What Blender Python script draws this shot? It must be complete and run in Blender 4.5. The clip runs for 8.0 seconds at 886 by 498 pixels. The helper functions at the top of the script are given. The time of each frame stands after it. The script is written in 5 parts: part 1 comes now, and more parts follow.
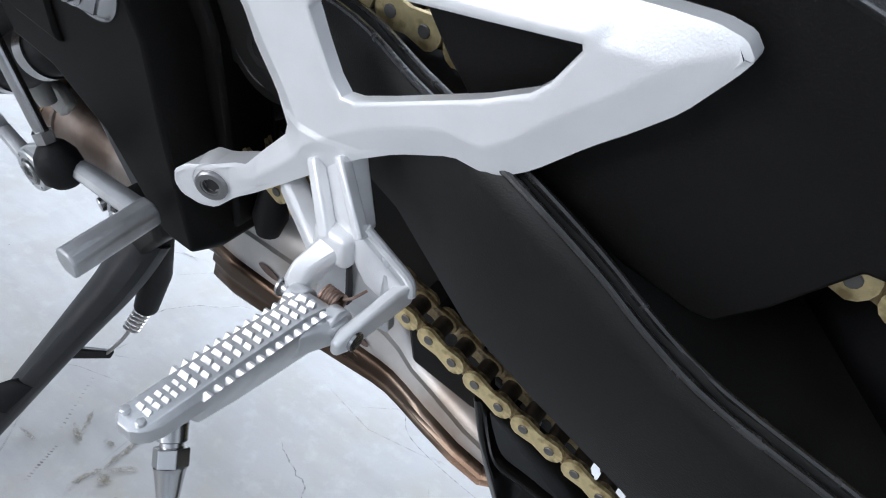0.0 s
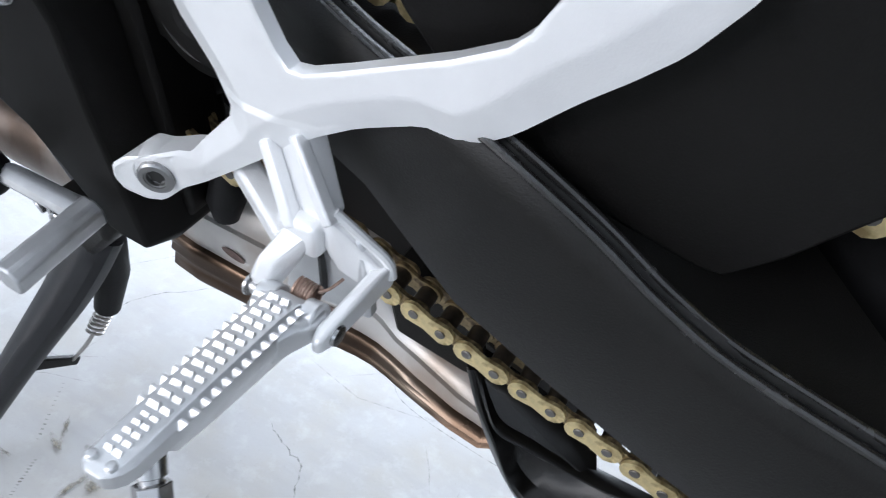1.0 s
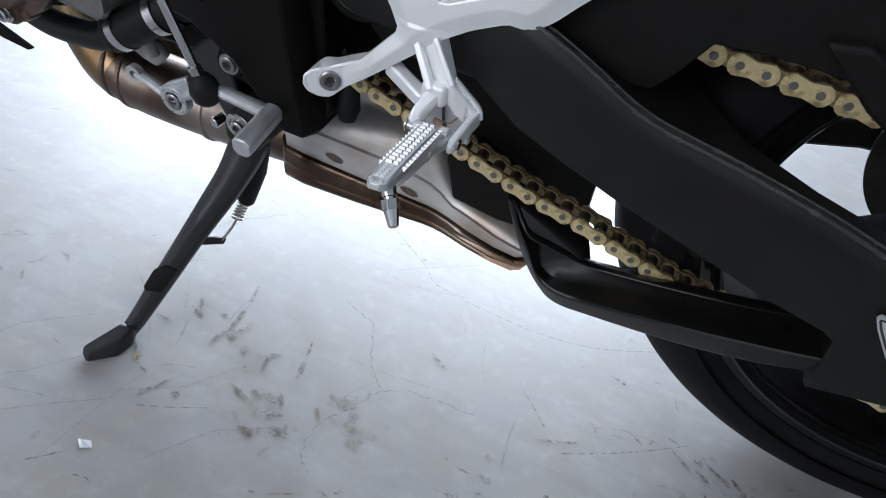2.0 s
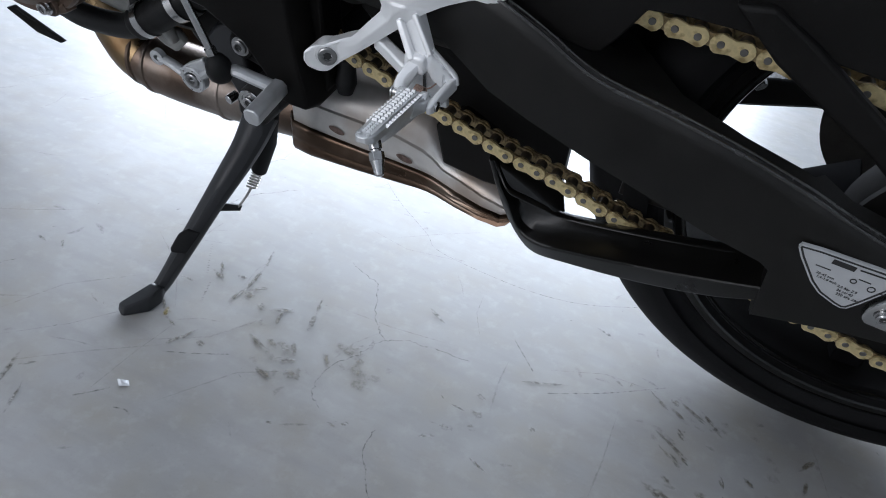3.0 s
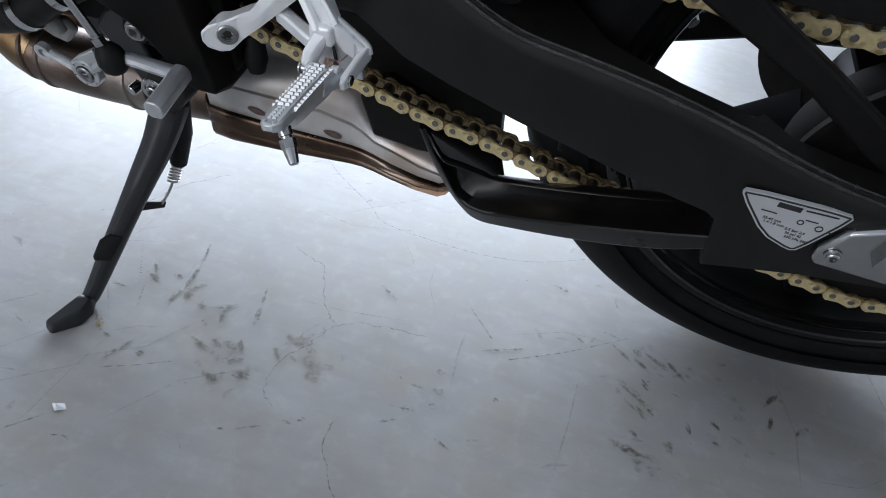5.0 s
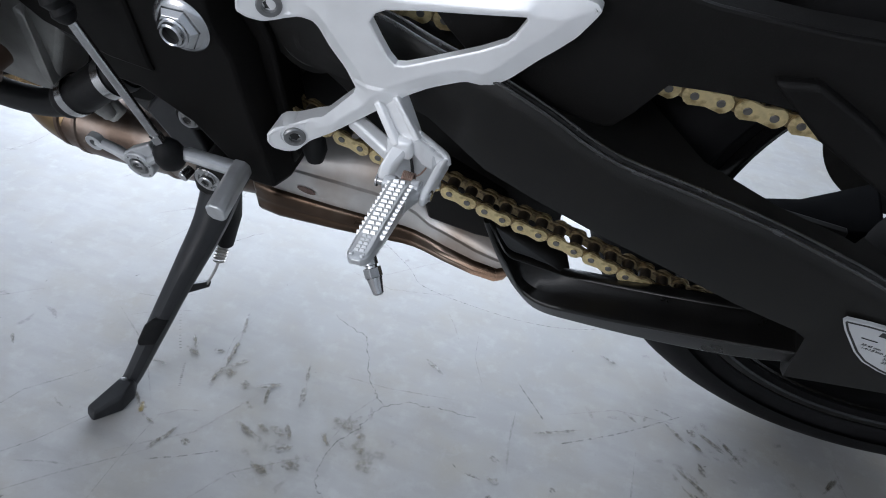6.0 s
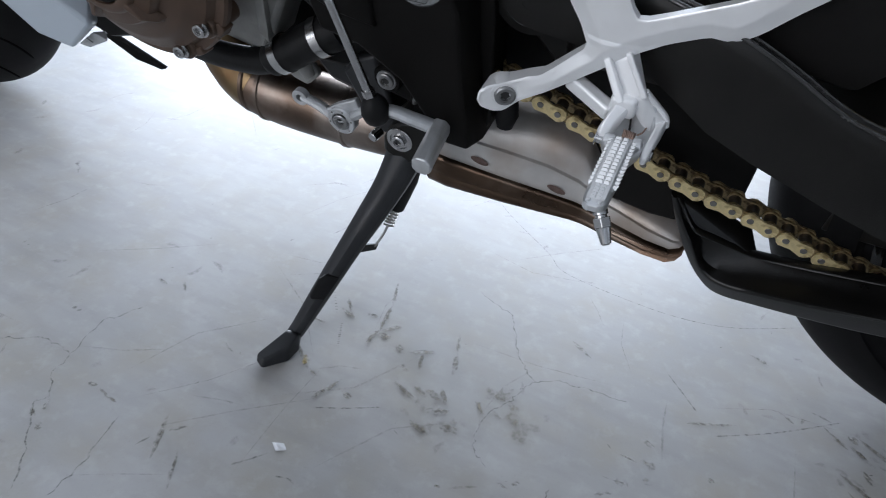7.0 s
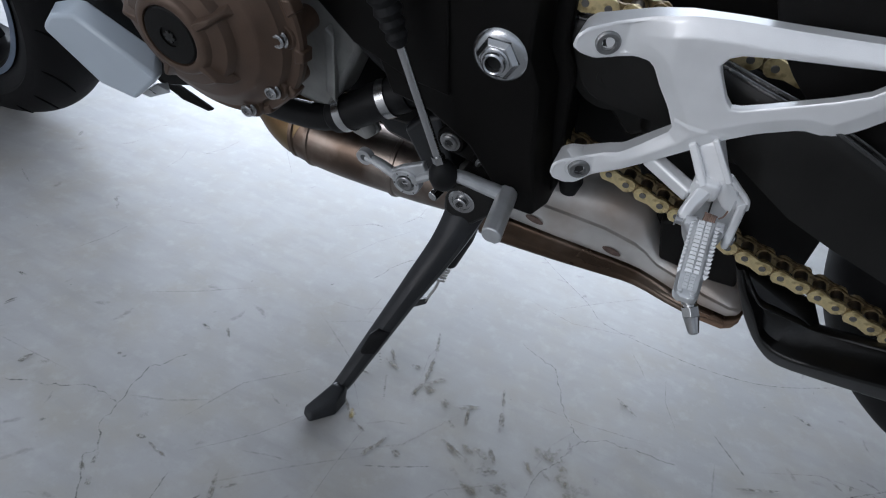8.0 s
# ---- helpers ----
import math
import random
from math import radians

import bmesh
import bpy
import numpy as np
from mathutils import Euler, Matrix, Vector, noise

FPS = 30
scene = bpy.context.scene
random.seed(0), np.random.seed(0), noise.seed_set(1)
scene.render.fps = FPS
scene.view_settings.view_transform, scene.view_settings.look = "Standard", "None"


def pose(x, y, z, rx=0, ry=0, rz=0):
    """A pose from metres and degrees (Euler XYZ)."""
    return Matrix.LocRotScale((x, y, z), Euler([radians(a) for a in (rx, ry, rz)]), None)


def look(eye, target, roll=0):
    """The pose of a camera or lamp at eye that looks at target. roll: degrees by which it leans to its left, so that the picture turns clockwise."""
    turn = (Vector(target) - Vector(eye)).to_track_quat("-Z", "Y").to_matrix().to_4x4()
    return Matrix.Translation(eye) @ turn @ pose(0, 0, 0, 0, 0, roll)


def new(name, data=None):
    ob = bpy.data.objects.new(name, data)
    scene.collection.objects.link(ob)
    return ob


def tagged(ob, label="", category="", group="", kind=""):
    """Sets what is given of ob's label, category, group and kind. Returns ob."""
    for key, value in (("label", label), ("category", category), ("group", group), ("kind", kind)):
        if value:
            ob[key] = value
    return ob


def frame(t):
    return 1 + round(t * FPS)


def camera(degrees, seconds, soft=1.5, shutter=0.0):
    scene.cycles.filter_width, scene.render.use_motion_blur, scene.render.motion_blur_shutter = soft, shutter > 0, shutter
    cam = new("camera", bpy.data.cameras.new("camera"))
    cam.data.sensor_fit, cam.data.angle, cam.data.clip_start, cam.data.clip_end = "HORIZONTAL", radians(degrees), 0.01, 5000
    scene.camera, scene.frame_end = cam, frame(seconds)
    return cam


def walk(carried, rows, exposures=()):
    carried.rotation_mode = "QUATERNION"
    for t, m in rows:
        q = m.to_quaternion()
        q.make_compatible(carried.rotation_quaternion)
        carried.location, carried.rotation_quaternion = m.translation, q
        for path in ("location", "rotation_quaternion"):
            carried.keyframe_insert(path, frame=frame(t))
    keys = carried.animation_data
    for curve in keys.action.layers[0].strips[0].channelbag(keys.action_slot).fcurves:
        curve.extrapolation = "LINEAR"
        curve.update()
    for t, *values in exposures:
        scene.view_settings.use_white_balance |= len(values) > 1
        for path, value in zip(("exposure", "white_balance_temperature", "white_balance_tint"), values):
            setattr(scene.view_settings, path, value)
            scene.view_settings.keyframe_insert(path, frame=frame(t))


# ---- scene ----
cam = camera(68.30, 8.0, soft=1.0, shutter=0.10)
EXPOSURES = [(0.0, 0.36, 6030, 14), (1.0, 0.66, 6030, 14), (1.5, 0.30, 6030, 14), (3.0, -0.25, 6030, 14), (3.5, -0.40, 6030, 14), (5.5, -0.18, 6030, 14), (6.5, -0.02, 6030, 14), (7.0, -0.26, 6030, 14), (8.0, -0.49, 6030, 14)]
PATH = [
    (0.0, (0.2780, -0.4166, 0.4662), (-0.0634, 0.3809, -0.0311), 19.32),
    (0.2, (0.2870, -0.3869, 0.4537), (-0.0610, 0.4007, -0.0547), 17.96),
    (0.5, (0.3036, -0.3527, 0.4416), (-0.0205, 0.4357, -0.0813), 17.47),
    (0.8, (0.2878, -0.3602, 0.4562), (-0.0168, 0.4123, -0.1009), 16.02),
    (1.0, (0.2629, -0.3987, 0.4633), (0.0020, 0.3921, -0.0903), 15.39),
    (1.3, (0.2450, -0.4724, 0.4785), (0.0067, 0.3212, -0.0812), 14.27),
    (1.5, (0.2396, -0.5352, 0.4811), (0.0398, 0.2778, -0.0659), 15.01),
    (1.7, (0.2572, -0.5842, 0.4795), (0.0563, 0.2318, -0.0625), 14.74),
    (2.8, (0.3426, -0.6764, 0.5023), (0.0973, 0.1147, -0.0580), 12.04),
    (3.0, (0.3434, -0.6883, 0.4984), (0.1079, 0.1056, -0.0621), 11.82),
    (3.5, (0.3444, -0.7003, 0.4998), (0.1060, 0.0799, -0.0786), 9.90),
    (4.0, (0.3510, -0.6971, 0.5025), (0.1319, 0.0840, -0.0822), 9.70),
    (4.2, (0.3633, -0.6858, 0.5091), (0.1523, 0.0892, -0.0868), 8.21),
    (5.3, (0.3336, -0.6346, 0.4974), (0.1763, 0.1429, -0.1115), 8.60),
    (5.5, (0.3145, -0.6237, 0.5108), (0.1583, 0.1539, -0.0983), 8.65),
    (6.0, (0.2722, -0.6056, 0.5444), (0.1139, 0.1742, -0.0613), 8.75),
    (6.5, (0.2361, -0.6162, 0.5412), (0.0436, 0.1855, -0.0249), 9.01),
    (7.0, (0.1933, -0.6665, 0.5039), (-0.0636, 0.0913, -0.0959), 8.45),
    (7.5, (0.1533, -0.6916, 0.5015), (-0.1200, 0.0561, -0.1035), 8.75),
    (8.0, (0.1300, -0.6660, 0.5283), (-0.1321, 0.1044, -0.0528), 10.01),
]
walk(cam, [(t, look(eye, aim, roll)) for t, eye, aim, roll in PATH], EXPOSURES)

import itertools

from mathutils import geometry

# ---- world and light ----
world = bpy.data.worlds.new("world")
scene.world = world
world.use_nodes = True
wn = world.node_tree.nodes
sky = wn.new("ShaderNodeTexSky")
sky.sky_type, sky.sun_disc = "NISHITA", False
sky.sun_elevation, sky.sun_rotation = radians(40), radians(0)
wn["Background"].inputs[1].default_value = 0.12
world.node_tree.links.new(sky.outputs[0], wn["Background"].inputs[0])


def area(name, at, to, w, h, watts, colour):
    data = bpy.data.lights.new(name, "AREA")
    data.shape, data.size, data.size_y, data.energy, data.color = "RECTANGLE", w, h, watts, colour
    ob = new(name, data)
    ob.matrix_world = look(at, to)
    return ob


FILL_COLOUR = (1.0, 0.965, 0.91)
area("daylight_shopfront", (-2.5, 4.90, 1.55), (-2.5, 0.0, 1.55), 6.8, 2.7, 930, (0.88, 0.95, 1.0))
# Unseen warm fill added on the camera's side; the wall has no doorway.
area("front_fill", (-1.6, -4.90, 1.45), (-0.2, 0.0, 0.6), 3.6, 2.6, 132, FILL_COLOUR)

# ---- materials ----


def mat(name, colour, rough=0.5, metal=0.0, vary=0.25, scale=60.0, bump=0.15, fine=900.0, spec=0.5, stain=None, stain_scale=12.0, rough_vary=0.12, coat=0.0):
    """A surface with large patches, fine grain and relief; object coordinates in metres."""
    m = bpy.data.materials.new(name)
    m.use_nodes = True
    n, l = m.node_tree.nodes, m.node_tree.links
    b = n["Principled BSDF"]
    tc = n.new("ShaderNodeTexCoord")
    big, grain = n.new("ShaderNodeTexNoise"), n.new("ShaderNodeTexNoise")
    big.inputs["Scale"].default_value, big.inputs["Detail"].default_value = scale, 5
    grain.inputs["Scale"].default_value, grain.inputs["Detail"].default_value = fine, 3
    for t in (big, grain):
        l.new(tc.outputs["Object"], t.inputs["Vector"])
    ramp = n.new("ShaderNodeValToRGB")
    lo = tuple(c * (1 - vary) for c in colour) + (1,)
    hi = tuple(min(1, c * (1 + vary)) for c in colour) + (1,)
    ramp.color_ramp.elements[0].position, ramp.color_ramp.elements[1].position = 0.3, 0.7
    ramp.color_ramp.elements[0].color, ramp.color_ramp.elements[1].color = lo, hi
    l.new(big.outputs["Fac"], ramp.inputs["Fac"])
    out = ramp.outputs["Color"]
    if stain:
        st = n.new("ShaderNodeTexNoise")
        st.inputs["Scale"].default_value, st.inputs["Detail"].default_value = stain_scale, 6
        l.new(tc.outputs["Object"], st.inputs["Vector"])
        sr = n.new("ShaderNodeValToRGB")
        sr.color_ramp.elements[0].position, sr.color_ramp.elements[1].position = 0.48, 0.66
        l.new(st.outputs["Fac"], sr.inputs["Fac"])
        mx = n.new("ShaderNodeMix")
        mx.data_type = "RGBA"
        l.new(sr.outputs["Color"], mx.inputs["Factor"])
        l.new(out, mx.inputs[6])
        mx.inputs[7].default_value = (*stain, 1)
        out = mx.outputs[2]
    l.new(out, b.inputs["Base Color"])
    mr = n.new("ShaderNodeMapRange")
    mr.inputs[3].default_value, mr.inputs[4].default_value = max(0.04, rough - rough_vary), min(1, rough + rough_vary)
    l.new(big.outputs["Fac"], mr.inputs[0])
    l.new(mr.outputs[0], b.inputs["Roughness"])
    b.inputs["Metallic"].default_value = metal
    b.inputs["Specular IOR Level"].default_value = spec
    b.inputs["Coat Weight"].default_value = coat
    b.inputs["Coat Roughness"].default_value = 0.2
    bp = n.new("ShaderNodeBump")
    bp.inputs["Strength"].default_value, bp.inputs["Distance"].default_value = bump, 0.0006
    l.new(grain.outputs["Fac"], bp.inputs["Height"])
    l.new(bp.outputs["Normal"], b.inputs["Normal"])
    return m


def soft_dirt(name, colour, strongest, grain):
    """Dirt rubbed into the sealer: full along the middle of each stroke, gone at its edges, broken by grain."""
    m = mat(name, colour, 0.55, 0.0, 0.2, 200, 0.1, 900)
    n, l = m.node_tree.nodes, m.node_tree.links
    tc, no, ra = n.new("ShaderNodeTexCoord"), n.new("ShaderNodeTexNoise"), n.new("ShaderNodeMapRange")
    no.inputs["Scale"].default_value, no.inputs["Detail"].default_value = grain, 6
    l.new(tc.outputs["Object"], no.inputs["Vector"])
    l.new(no.outputs["Fac"], ra.inputs[0])
    ra.inputs[1].default_value, ra.inputs[2].default_value, ra.inputs[3].default_value, ra.inputs[4].default_value = 0.40, 0.66, 0.05, strongest
    body, mul = n.new("ShaderNodeAttribute"), n.new("ShaderNodeMath")
    body.attribute_name, mul.operation = "body", "MULTIPLY"
    l.new(ra.outputs[0], mul.inputs[0])
    l.new(body.outputs["Fac"], mul.inputs[1])
    l.new(mul.outputs[0], n["Principled BSDF"].inputs["Alpha"])
    return m


def sealed_concrete():
    """Pale concrete: broad clouds, yellowish patches, trowel streaks and fine specks under a worn sealer."""
    m = bpy.data.materials.new("sealed_concrete")
    m.use_nodes = True
    n, l = m.node_tree.nodes, m.node_tree.links
    b = n["Principled BSDF"]
    tc = n.new("ShaderNodeTexCoord")

    def cloud(scale, detail, lo, hi, stretch=(1, 1, 1), twist=0.0, rough=0.55):
        mp, no, ra = n.new("ShaderNodeMapping"), n.new("ShaderNodeTexNoise"), n.new("ShaderNodeMapRange")
        mp.inputs["Scale"].default_value, mp.inputs["Rotation"].default_value = stretch, (0, 0, twist)
        no.inputs["Scale"].default_value, no.inputs["Detail"].default_value, no.inputs["Roughness"].default_value = scale, detail, rough
        l.new(tc.outputs["Object"], mp.inputs["Vector"])
        l.new(mp.outputs[0], no.inputs["Vector"])
        l.new(no.outputs["Fac"], ra.inputs[0])
        ra.inputs[1].default_value, ra.inputs[2].default_value, ra.inputs[3].default_value, ra.inputs[4].default_value = lo, hi, 0.0, 1.0
        return ra.outputs[0]

    def blend(fac, a, colour, amount):
        mx, k = n.new("ShaderNodeMix"), n.new("ShaderNodeMath")
        mx.data_type, k.operation = "RGBA", "MULTIPLY"
        l.new(fac, k.inputs[0])
        k.inputs[1].default_value = amount
        l.new(k.outputs[0], mx.inputs["Factor"])
        if isinstance(a, tuple):
            mx.inputs[6].default_value = a
        else:
            l.new(a, mx.inputs[6])
        mx.inputs[7].default_value = colour
        return mx.outputs[2]

    out = blend(cloud(5.0, 6, 0.35, 0.68), (0.352, 0.350, 0.347, 1), (0.282, 0.282, 0.279, 1), 0.90)
    out = blend(cloud(16.0, 7, 0.42, 0.75), out, (0.296, 0.278, 0.238, 1), 0.85)
    out = blend(cloud(30.0, 6, 0.45, 0.78, (0.35, 1.6, 1), 0.9), out, (0.262, 0.260, 0.254, 1), 0.70)
    out = blend(cloud(48.0, 8, 0.52, 0.80, rough=0.65), out, (0.415, 0.415, 0.415, 1), 0.60)
    out = blend(cloud(420.0, 3, 0.60, 0.78), out, (0.235, 0.230, 0.215, 1), 0.40)
    l.new(out, b.inputs["Base Color"])
    mr = n.new("ShaderNodeMapRange")
    mr.inputs[3].default_value, mr.inputs[4].default_value = 0.30, 0.42
    l.new(cloud(22.0, 6, 0.3, 0.7), mr.inputs[0])
    l.new(mr.outputs[0], b.inputs["Roughness"])
    bp = n.new("ShaderNodeBump")
    bp.inputs["Strength"].default_value, bp.inputs["Distance"].default_value = 0.06, 0.0006
    l.new(cloud(220.0, 4, 0.3, 0.7), bp.inputs["Height"])
    l.new(bp.outputs["Normal"], b.inputs["Normal"])
    return m


SILVER = mat("silver_cast_aluminium", (0.90, 0.905, 0.91), 0.34, 0.35, 0.04, 40, 0.14, 1500, rough_vary=0.05)
SILVER_PEG = mat("bare_cast_aluminium", (0.72, 0.73, 0.74), 0.38, 0.75, 0.06, 120, 0.1, 1500, rough_vary=0.06)
LEVER = mat("worn_silver_lever", (0.50, 0.51, 0.52), 0.38, 0.6, 0.10, 90, 0.12, 1500, rough_vary=0.08)
STEEL = mat("plated_steel", (0.46, 0.46, 0.46), 0.22, 1.0, 0.05, 90, 0.03, 900, rough_vary=0.04)
DARK_STEEL = mat("dark_oily_steel", (0.10, 0.085, 0.07), 0.4, 0.8, 0.4, 150, 0.2, 700)
SPRING = mat("spring_wire", (0.42, 0.40, 0.38), 0.35, 0.9, 0.2, 200, 0.1, 900)
RUST_SPRING = mat("rusty_spring_wire", (0.36, 0.25, 0.20), 0.45, 0.7, 0.3, 200, 0.2, 900)
BLACK = mat("satin_black_powder_coat", (0.0074, 0.0070, 0.0063), 0.43, 0.0, 0.3, 30, 0.30, 1400, 0.30)
BLACK_PLASTIC = mat("black_moulded_plastic", (0.0082, 0.0078, 0.0074), 0.48, 0.0, 0.15, 25, 0.3, 1100, 0.13)
FRAME_BLACK = mat("black_painted_frame", (0.0044, 0.0040, 0.0036), 0.5, 0.0, 0.2, 20, 0.2, 1200, 0.12)
STAND_BLACK = mat("worn_black_tube", (0.017, 0.018, 0.020), 0.40, 0.0, 0.2, 60, 0.1, 900, 0.35)
RUBBER = mat("black_rubber", (0.0085, 0.0085, 0.009), 0.55, 0.0, 0.25, 60, 0.2, 600, 0.2)
TYRE = mat("tyre_rubber", (0.007, 0.007, 0.0075), 0.62, 0.0, 0.25, 40, 0.3, 500, 0.10)
RIM = mat("satin_black_rim", (0.0035, 0.0034, 0.0034), 0.40, 0.0, 0.1, 30, 0.1, 900, 0.06, rough_vary=0.05)
GOLD = mat("gold_chain_plate", (0.74, 0.61, 0.33), 0.44, 0.6, 0.12, 260, 0.2, 1500, stain=(0.34, 0.25, 0.115), stain_scale=150.0)
DARK_GOLD = mat("dark_gold_plate", (0.34, 0.26, 0.14), 0.40, 0.7, 0.35, 260, 0.2, 1500, stain=(0.10, 0.070, 0.040), stain_scale=180.0)
EXHAUST = mat("heat_tinted_steel", (0.64, 0.62, 0.595), 0.42, 0.6, 0.15, 25, 0.06, 900, stain=(0.42, 0.345, 0.285), stain_scale=9.0)
BRONZE = mat("bronze_engine_paint", (0.095, 0.060, 0.041), 0.42, 0.35, 0.12, 60, 0.2, 1200)
GREY_CAST = mat("grey_engine_casting", (0.30, 0.295, 0.28), 0.5, 0.4, 0.2, 50, 0.5, 600)
PANEL = mat("pale_blue_grey_paint", (0.43, 0.485, 0.54), 0.33, 0.0, 0.03, 20, 0.02, 900, coat=0.3)
WHITE_LABEL = mat("silver_label_foil", (0.50, 0.51, 0.52), 0.45, 0.2, 0.04, 40, 0.02, 900)
# Black for print, also painted in for the shade inside holes.
INK_AND_SHADE = mat("label_ink_and_hole_shade", (0.02, 0.02, 0.02), 0.5)
WALL = mat("white_wall_paint", (0.60, 0.61, 0.62), 0.8, 0.0, 0.04, 3, 0.1, 200)
FLOOR = sealed_concrete()
ZINC = mat("zinc_plated_steel", (0.52, 0.53, 0.54), 0.24, 1.0, 0.05, 60, 0.02, 900, rough_vary=0.04)
DARK_BOLT = mat("dark_plated_steel", (0.30, 0.30, 0.30), 0.32, 0.95, 0.06, 90, 0.03, 900, rough_vary=0.05)
PIN = mat("chain_pin", (0.22, 0.21, 0.20), 0.48, 0.9, 0.1, 150, 0.03, 900)
PIPE = mat("browned_steel_pipe", (0.110, 0.080, 0.062), 0.32, 1.0, 0.35, 20, 0.1, 900, stain=(0.24, 0.205, 0.18), stain_scale=14.0)
STRAW = mat("straw_tinted_steel", (0.22, 0.155, 0.085), 0.30, 1.0, 0.25, 30, 0.08, 900, stain=(0.20, 0.12, 0.06), stain_scale=30.0)
HEAT_SPOT = mat("brown_weld_spot", (0.20, 0.14, 0.12), 0.4, 0.8, 0.3, 200, 0.1, 900)
SEAM = mat("browned_steel_seam", (0.110, 0.074, 0.052), 0.30, 1.0, 0.35, 20, 0.1, 900, stain=(0.22, 0.175, 0.14), stain_scale=10.0)
SHIELD = mat("dark_grey_shield", (0.012, 0.013, 0.015), 0.6, 0.0, 0.2, 60, 0.2, 900, 0.1)
BEAD = mat("glossy_highlight_bead", (0.016, 0.0157, 0.0155), 0.24, 0.0, 0.3, 120, 0.30, 500, 1.0)
FIN = mat("glossy_black_plastic", (0.0045, 0.0043, 0.0040), 0.30, 0.0, 0.2, 40, 0.12, 900, 0.36, rough_vary=0.06)
GLOSS = mat("gloss_black_paint", (0.004, 0.004, 0.004), 0.16, 0.0, 0.1, 30, 0.02, 900, 0.5, rough_vary=0.04)
# Near-black, matt steel for the hub parts; their shade is put into the colour.
SHADED_STEEL = mat("shade_black_steel", (0.010, 0.0095, 0.009), 0.75, 0.0, 0.3, 80, 0.2, 700, 0.05)
DISC = mat("dull_brake_steel", (0.055, 0.053, 0.050), 0.45, 0.8, 0.2, 60, 0.1, 900)
DIMPLE = mat("grey_dimple", (0.08, 0.085, 0.09), 0.45, 0.3, 0.2, 60, 0.1, 900)
STRIPE = mat("blue_grey_stripe", (0.10, 0.13, 0.18), 0.4, 0.0, 0.2, 60, 0.05, 900)
SCUFF = soft_dirt("tyre_scuff", (0.130, 0.115, 0.087), 0.78, 190)
TRODDEN = soft_dirt("trodden_brown_dirt", (0.175, 0.154, 0.111), 0.80, 130)
FAINT = soft_dirt("rubbed_in_dirt", (0.19, 0.172, 0.135), 0.30, 150)
YELLOW = soft_dirt("yellow_paint_speck", (0.36, 0.27, 0.08), 0.55, 150)
LINE = soft_dirt("dark_scratch", (0.080, 0.075, 0.062), 0.72, 260)
FOIL = mat("crumpled_clear_foil", (0.75, 0.76, 0.78), 0.15, 0.3, 0.05, 200, 0.3, 600)
MATT_BLACK = mat("matt_black_mudguard", (0.0045, 0.0045, 0.005), 0.85, 0.0, 0.2, 60, 0.2, 700, 0.02)

# ---- mesh helpers ----
LEAN = 14.62


def thing(name, label, category, m=None, kind="", group=""):
    ob = new(name)
    ob.empty_display_size = 0.05
    if m:
        ob.matrix_world = m
    return tagged(ob, label, category, group, kind)


def part(name, bm, material, parent=None, label="", bevel=0.0, seg=2, angle=35, smooth=True):
    bmesh.ops.recalc_face_normals(bm, faces=bm.faces)
    me = bpy.data.meshes.new(name)
    bm.to_mesh(me)
    bm.free()
    me.materials.append(material)
    if smooth:
        me.shade_smooth()
        me.set_sharp_from_angle(angle=radians(angle))
    ob = new(name, me)
    if parent:
        ob.parent = parent
    if label:
        ob["label"] = label
    if bevel:
        md = ob.modifiers.new("bevel", "BEVEL")
        md.width, md.segments, md.limit_method, md.angle_limit = bevel, seg, "ANGLE", radians(28)
        md.harden_normals = False
    return ob


def prism(outline, y0, y1, holes=(), bm=None):
    """A plate in the X-Z plane between y0 and y1, with holes through it."""
    made = bmesh.new()
    for ring in (outline, *holes):
        vs = [made.verts.new((x, y0, z)) for x, z in ring]
        for a, b in zip(vs, vs[1:] + vs[:1]):
            made.edges.new((a, b))
    bmesh.ops.triangle_fill(made, use_beauty=True, use_dissolve=False, edges=made.edges[:])
    got = bmesh.ops.extrude_face_region(made, geom=made.faces[:])
    for v in got["geom"]:
        if isinstance(v, bmesh.types.BMVert):
            v.co.y = y1
    return join(bm, made)


def join(bm, made):
    if bm is None:
        return made
    me = bpy.data.meshes.new("tmp")
    made.to_mesh(me)
    made.free()
    bm.from_mesh(me)
    bpy.data.meshes.remove(me)
    return bm


def round_off(ring, times=2, cut=0.25):
    for _ in range(times):
        out = []
        for a, b in zip(ring, ring[1:] + ring[:1]):
            out.append(tuple(p + (q - p) * cut for p, q in zip(a, b)))
            out.append(tuple(q + (p - q) * cut for p, q in zip(a, b)))
        ring = out
    return ring


def swell(ring, d):
    """The ring grown outwards by d."""
    area2 = sum(a[0] * b[1] - b[0] * a[1] for a, b in zip(ring, ring[1:] + ring[:1]))
    s, out = (1 if area2 > 0 else -1), []
    for i, p in enumerate(ring):
        a, b = Vector(ring[i - 1]), Vector(ring[(i + 1) % len(ring)])
        t = (b - a).normalized()
        out.append((p[0] + s * d * t.y, p[1] - s * d * t.x))
    return out


def loft(rings, bm=None, caps=True, closed=False):
    made = bmesh.new()
    rows = [[made.verts.new(p) for p in r] for r in rings]
    n = len(rows[0])
    pairs = list(zip(rows, rows[1:])) + ([(rows[-1], rows[0])] if closed else [])
    for a, b in pairs:
        for i in range(n):
            made.faces.new((a[i], a[(i + 1) % n], b[(i + 1) % n], b[i]))
    if caps and not closed:
        made.faces.new(rows[0][::-1])
        made.faces.new(rows[-1])
    return join(bm, made)


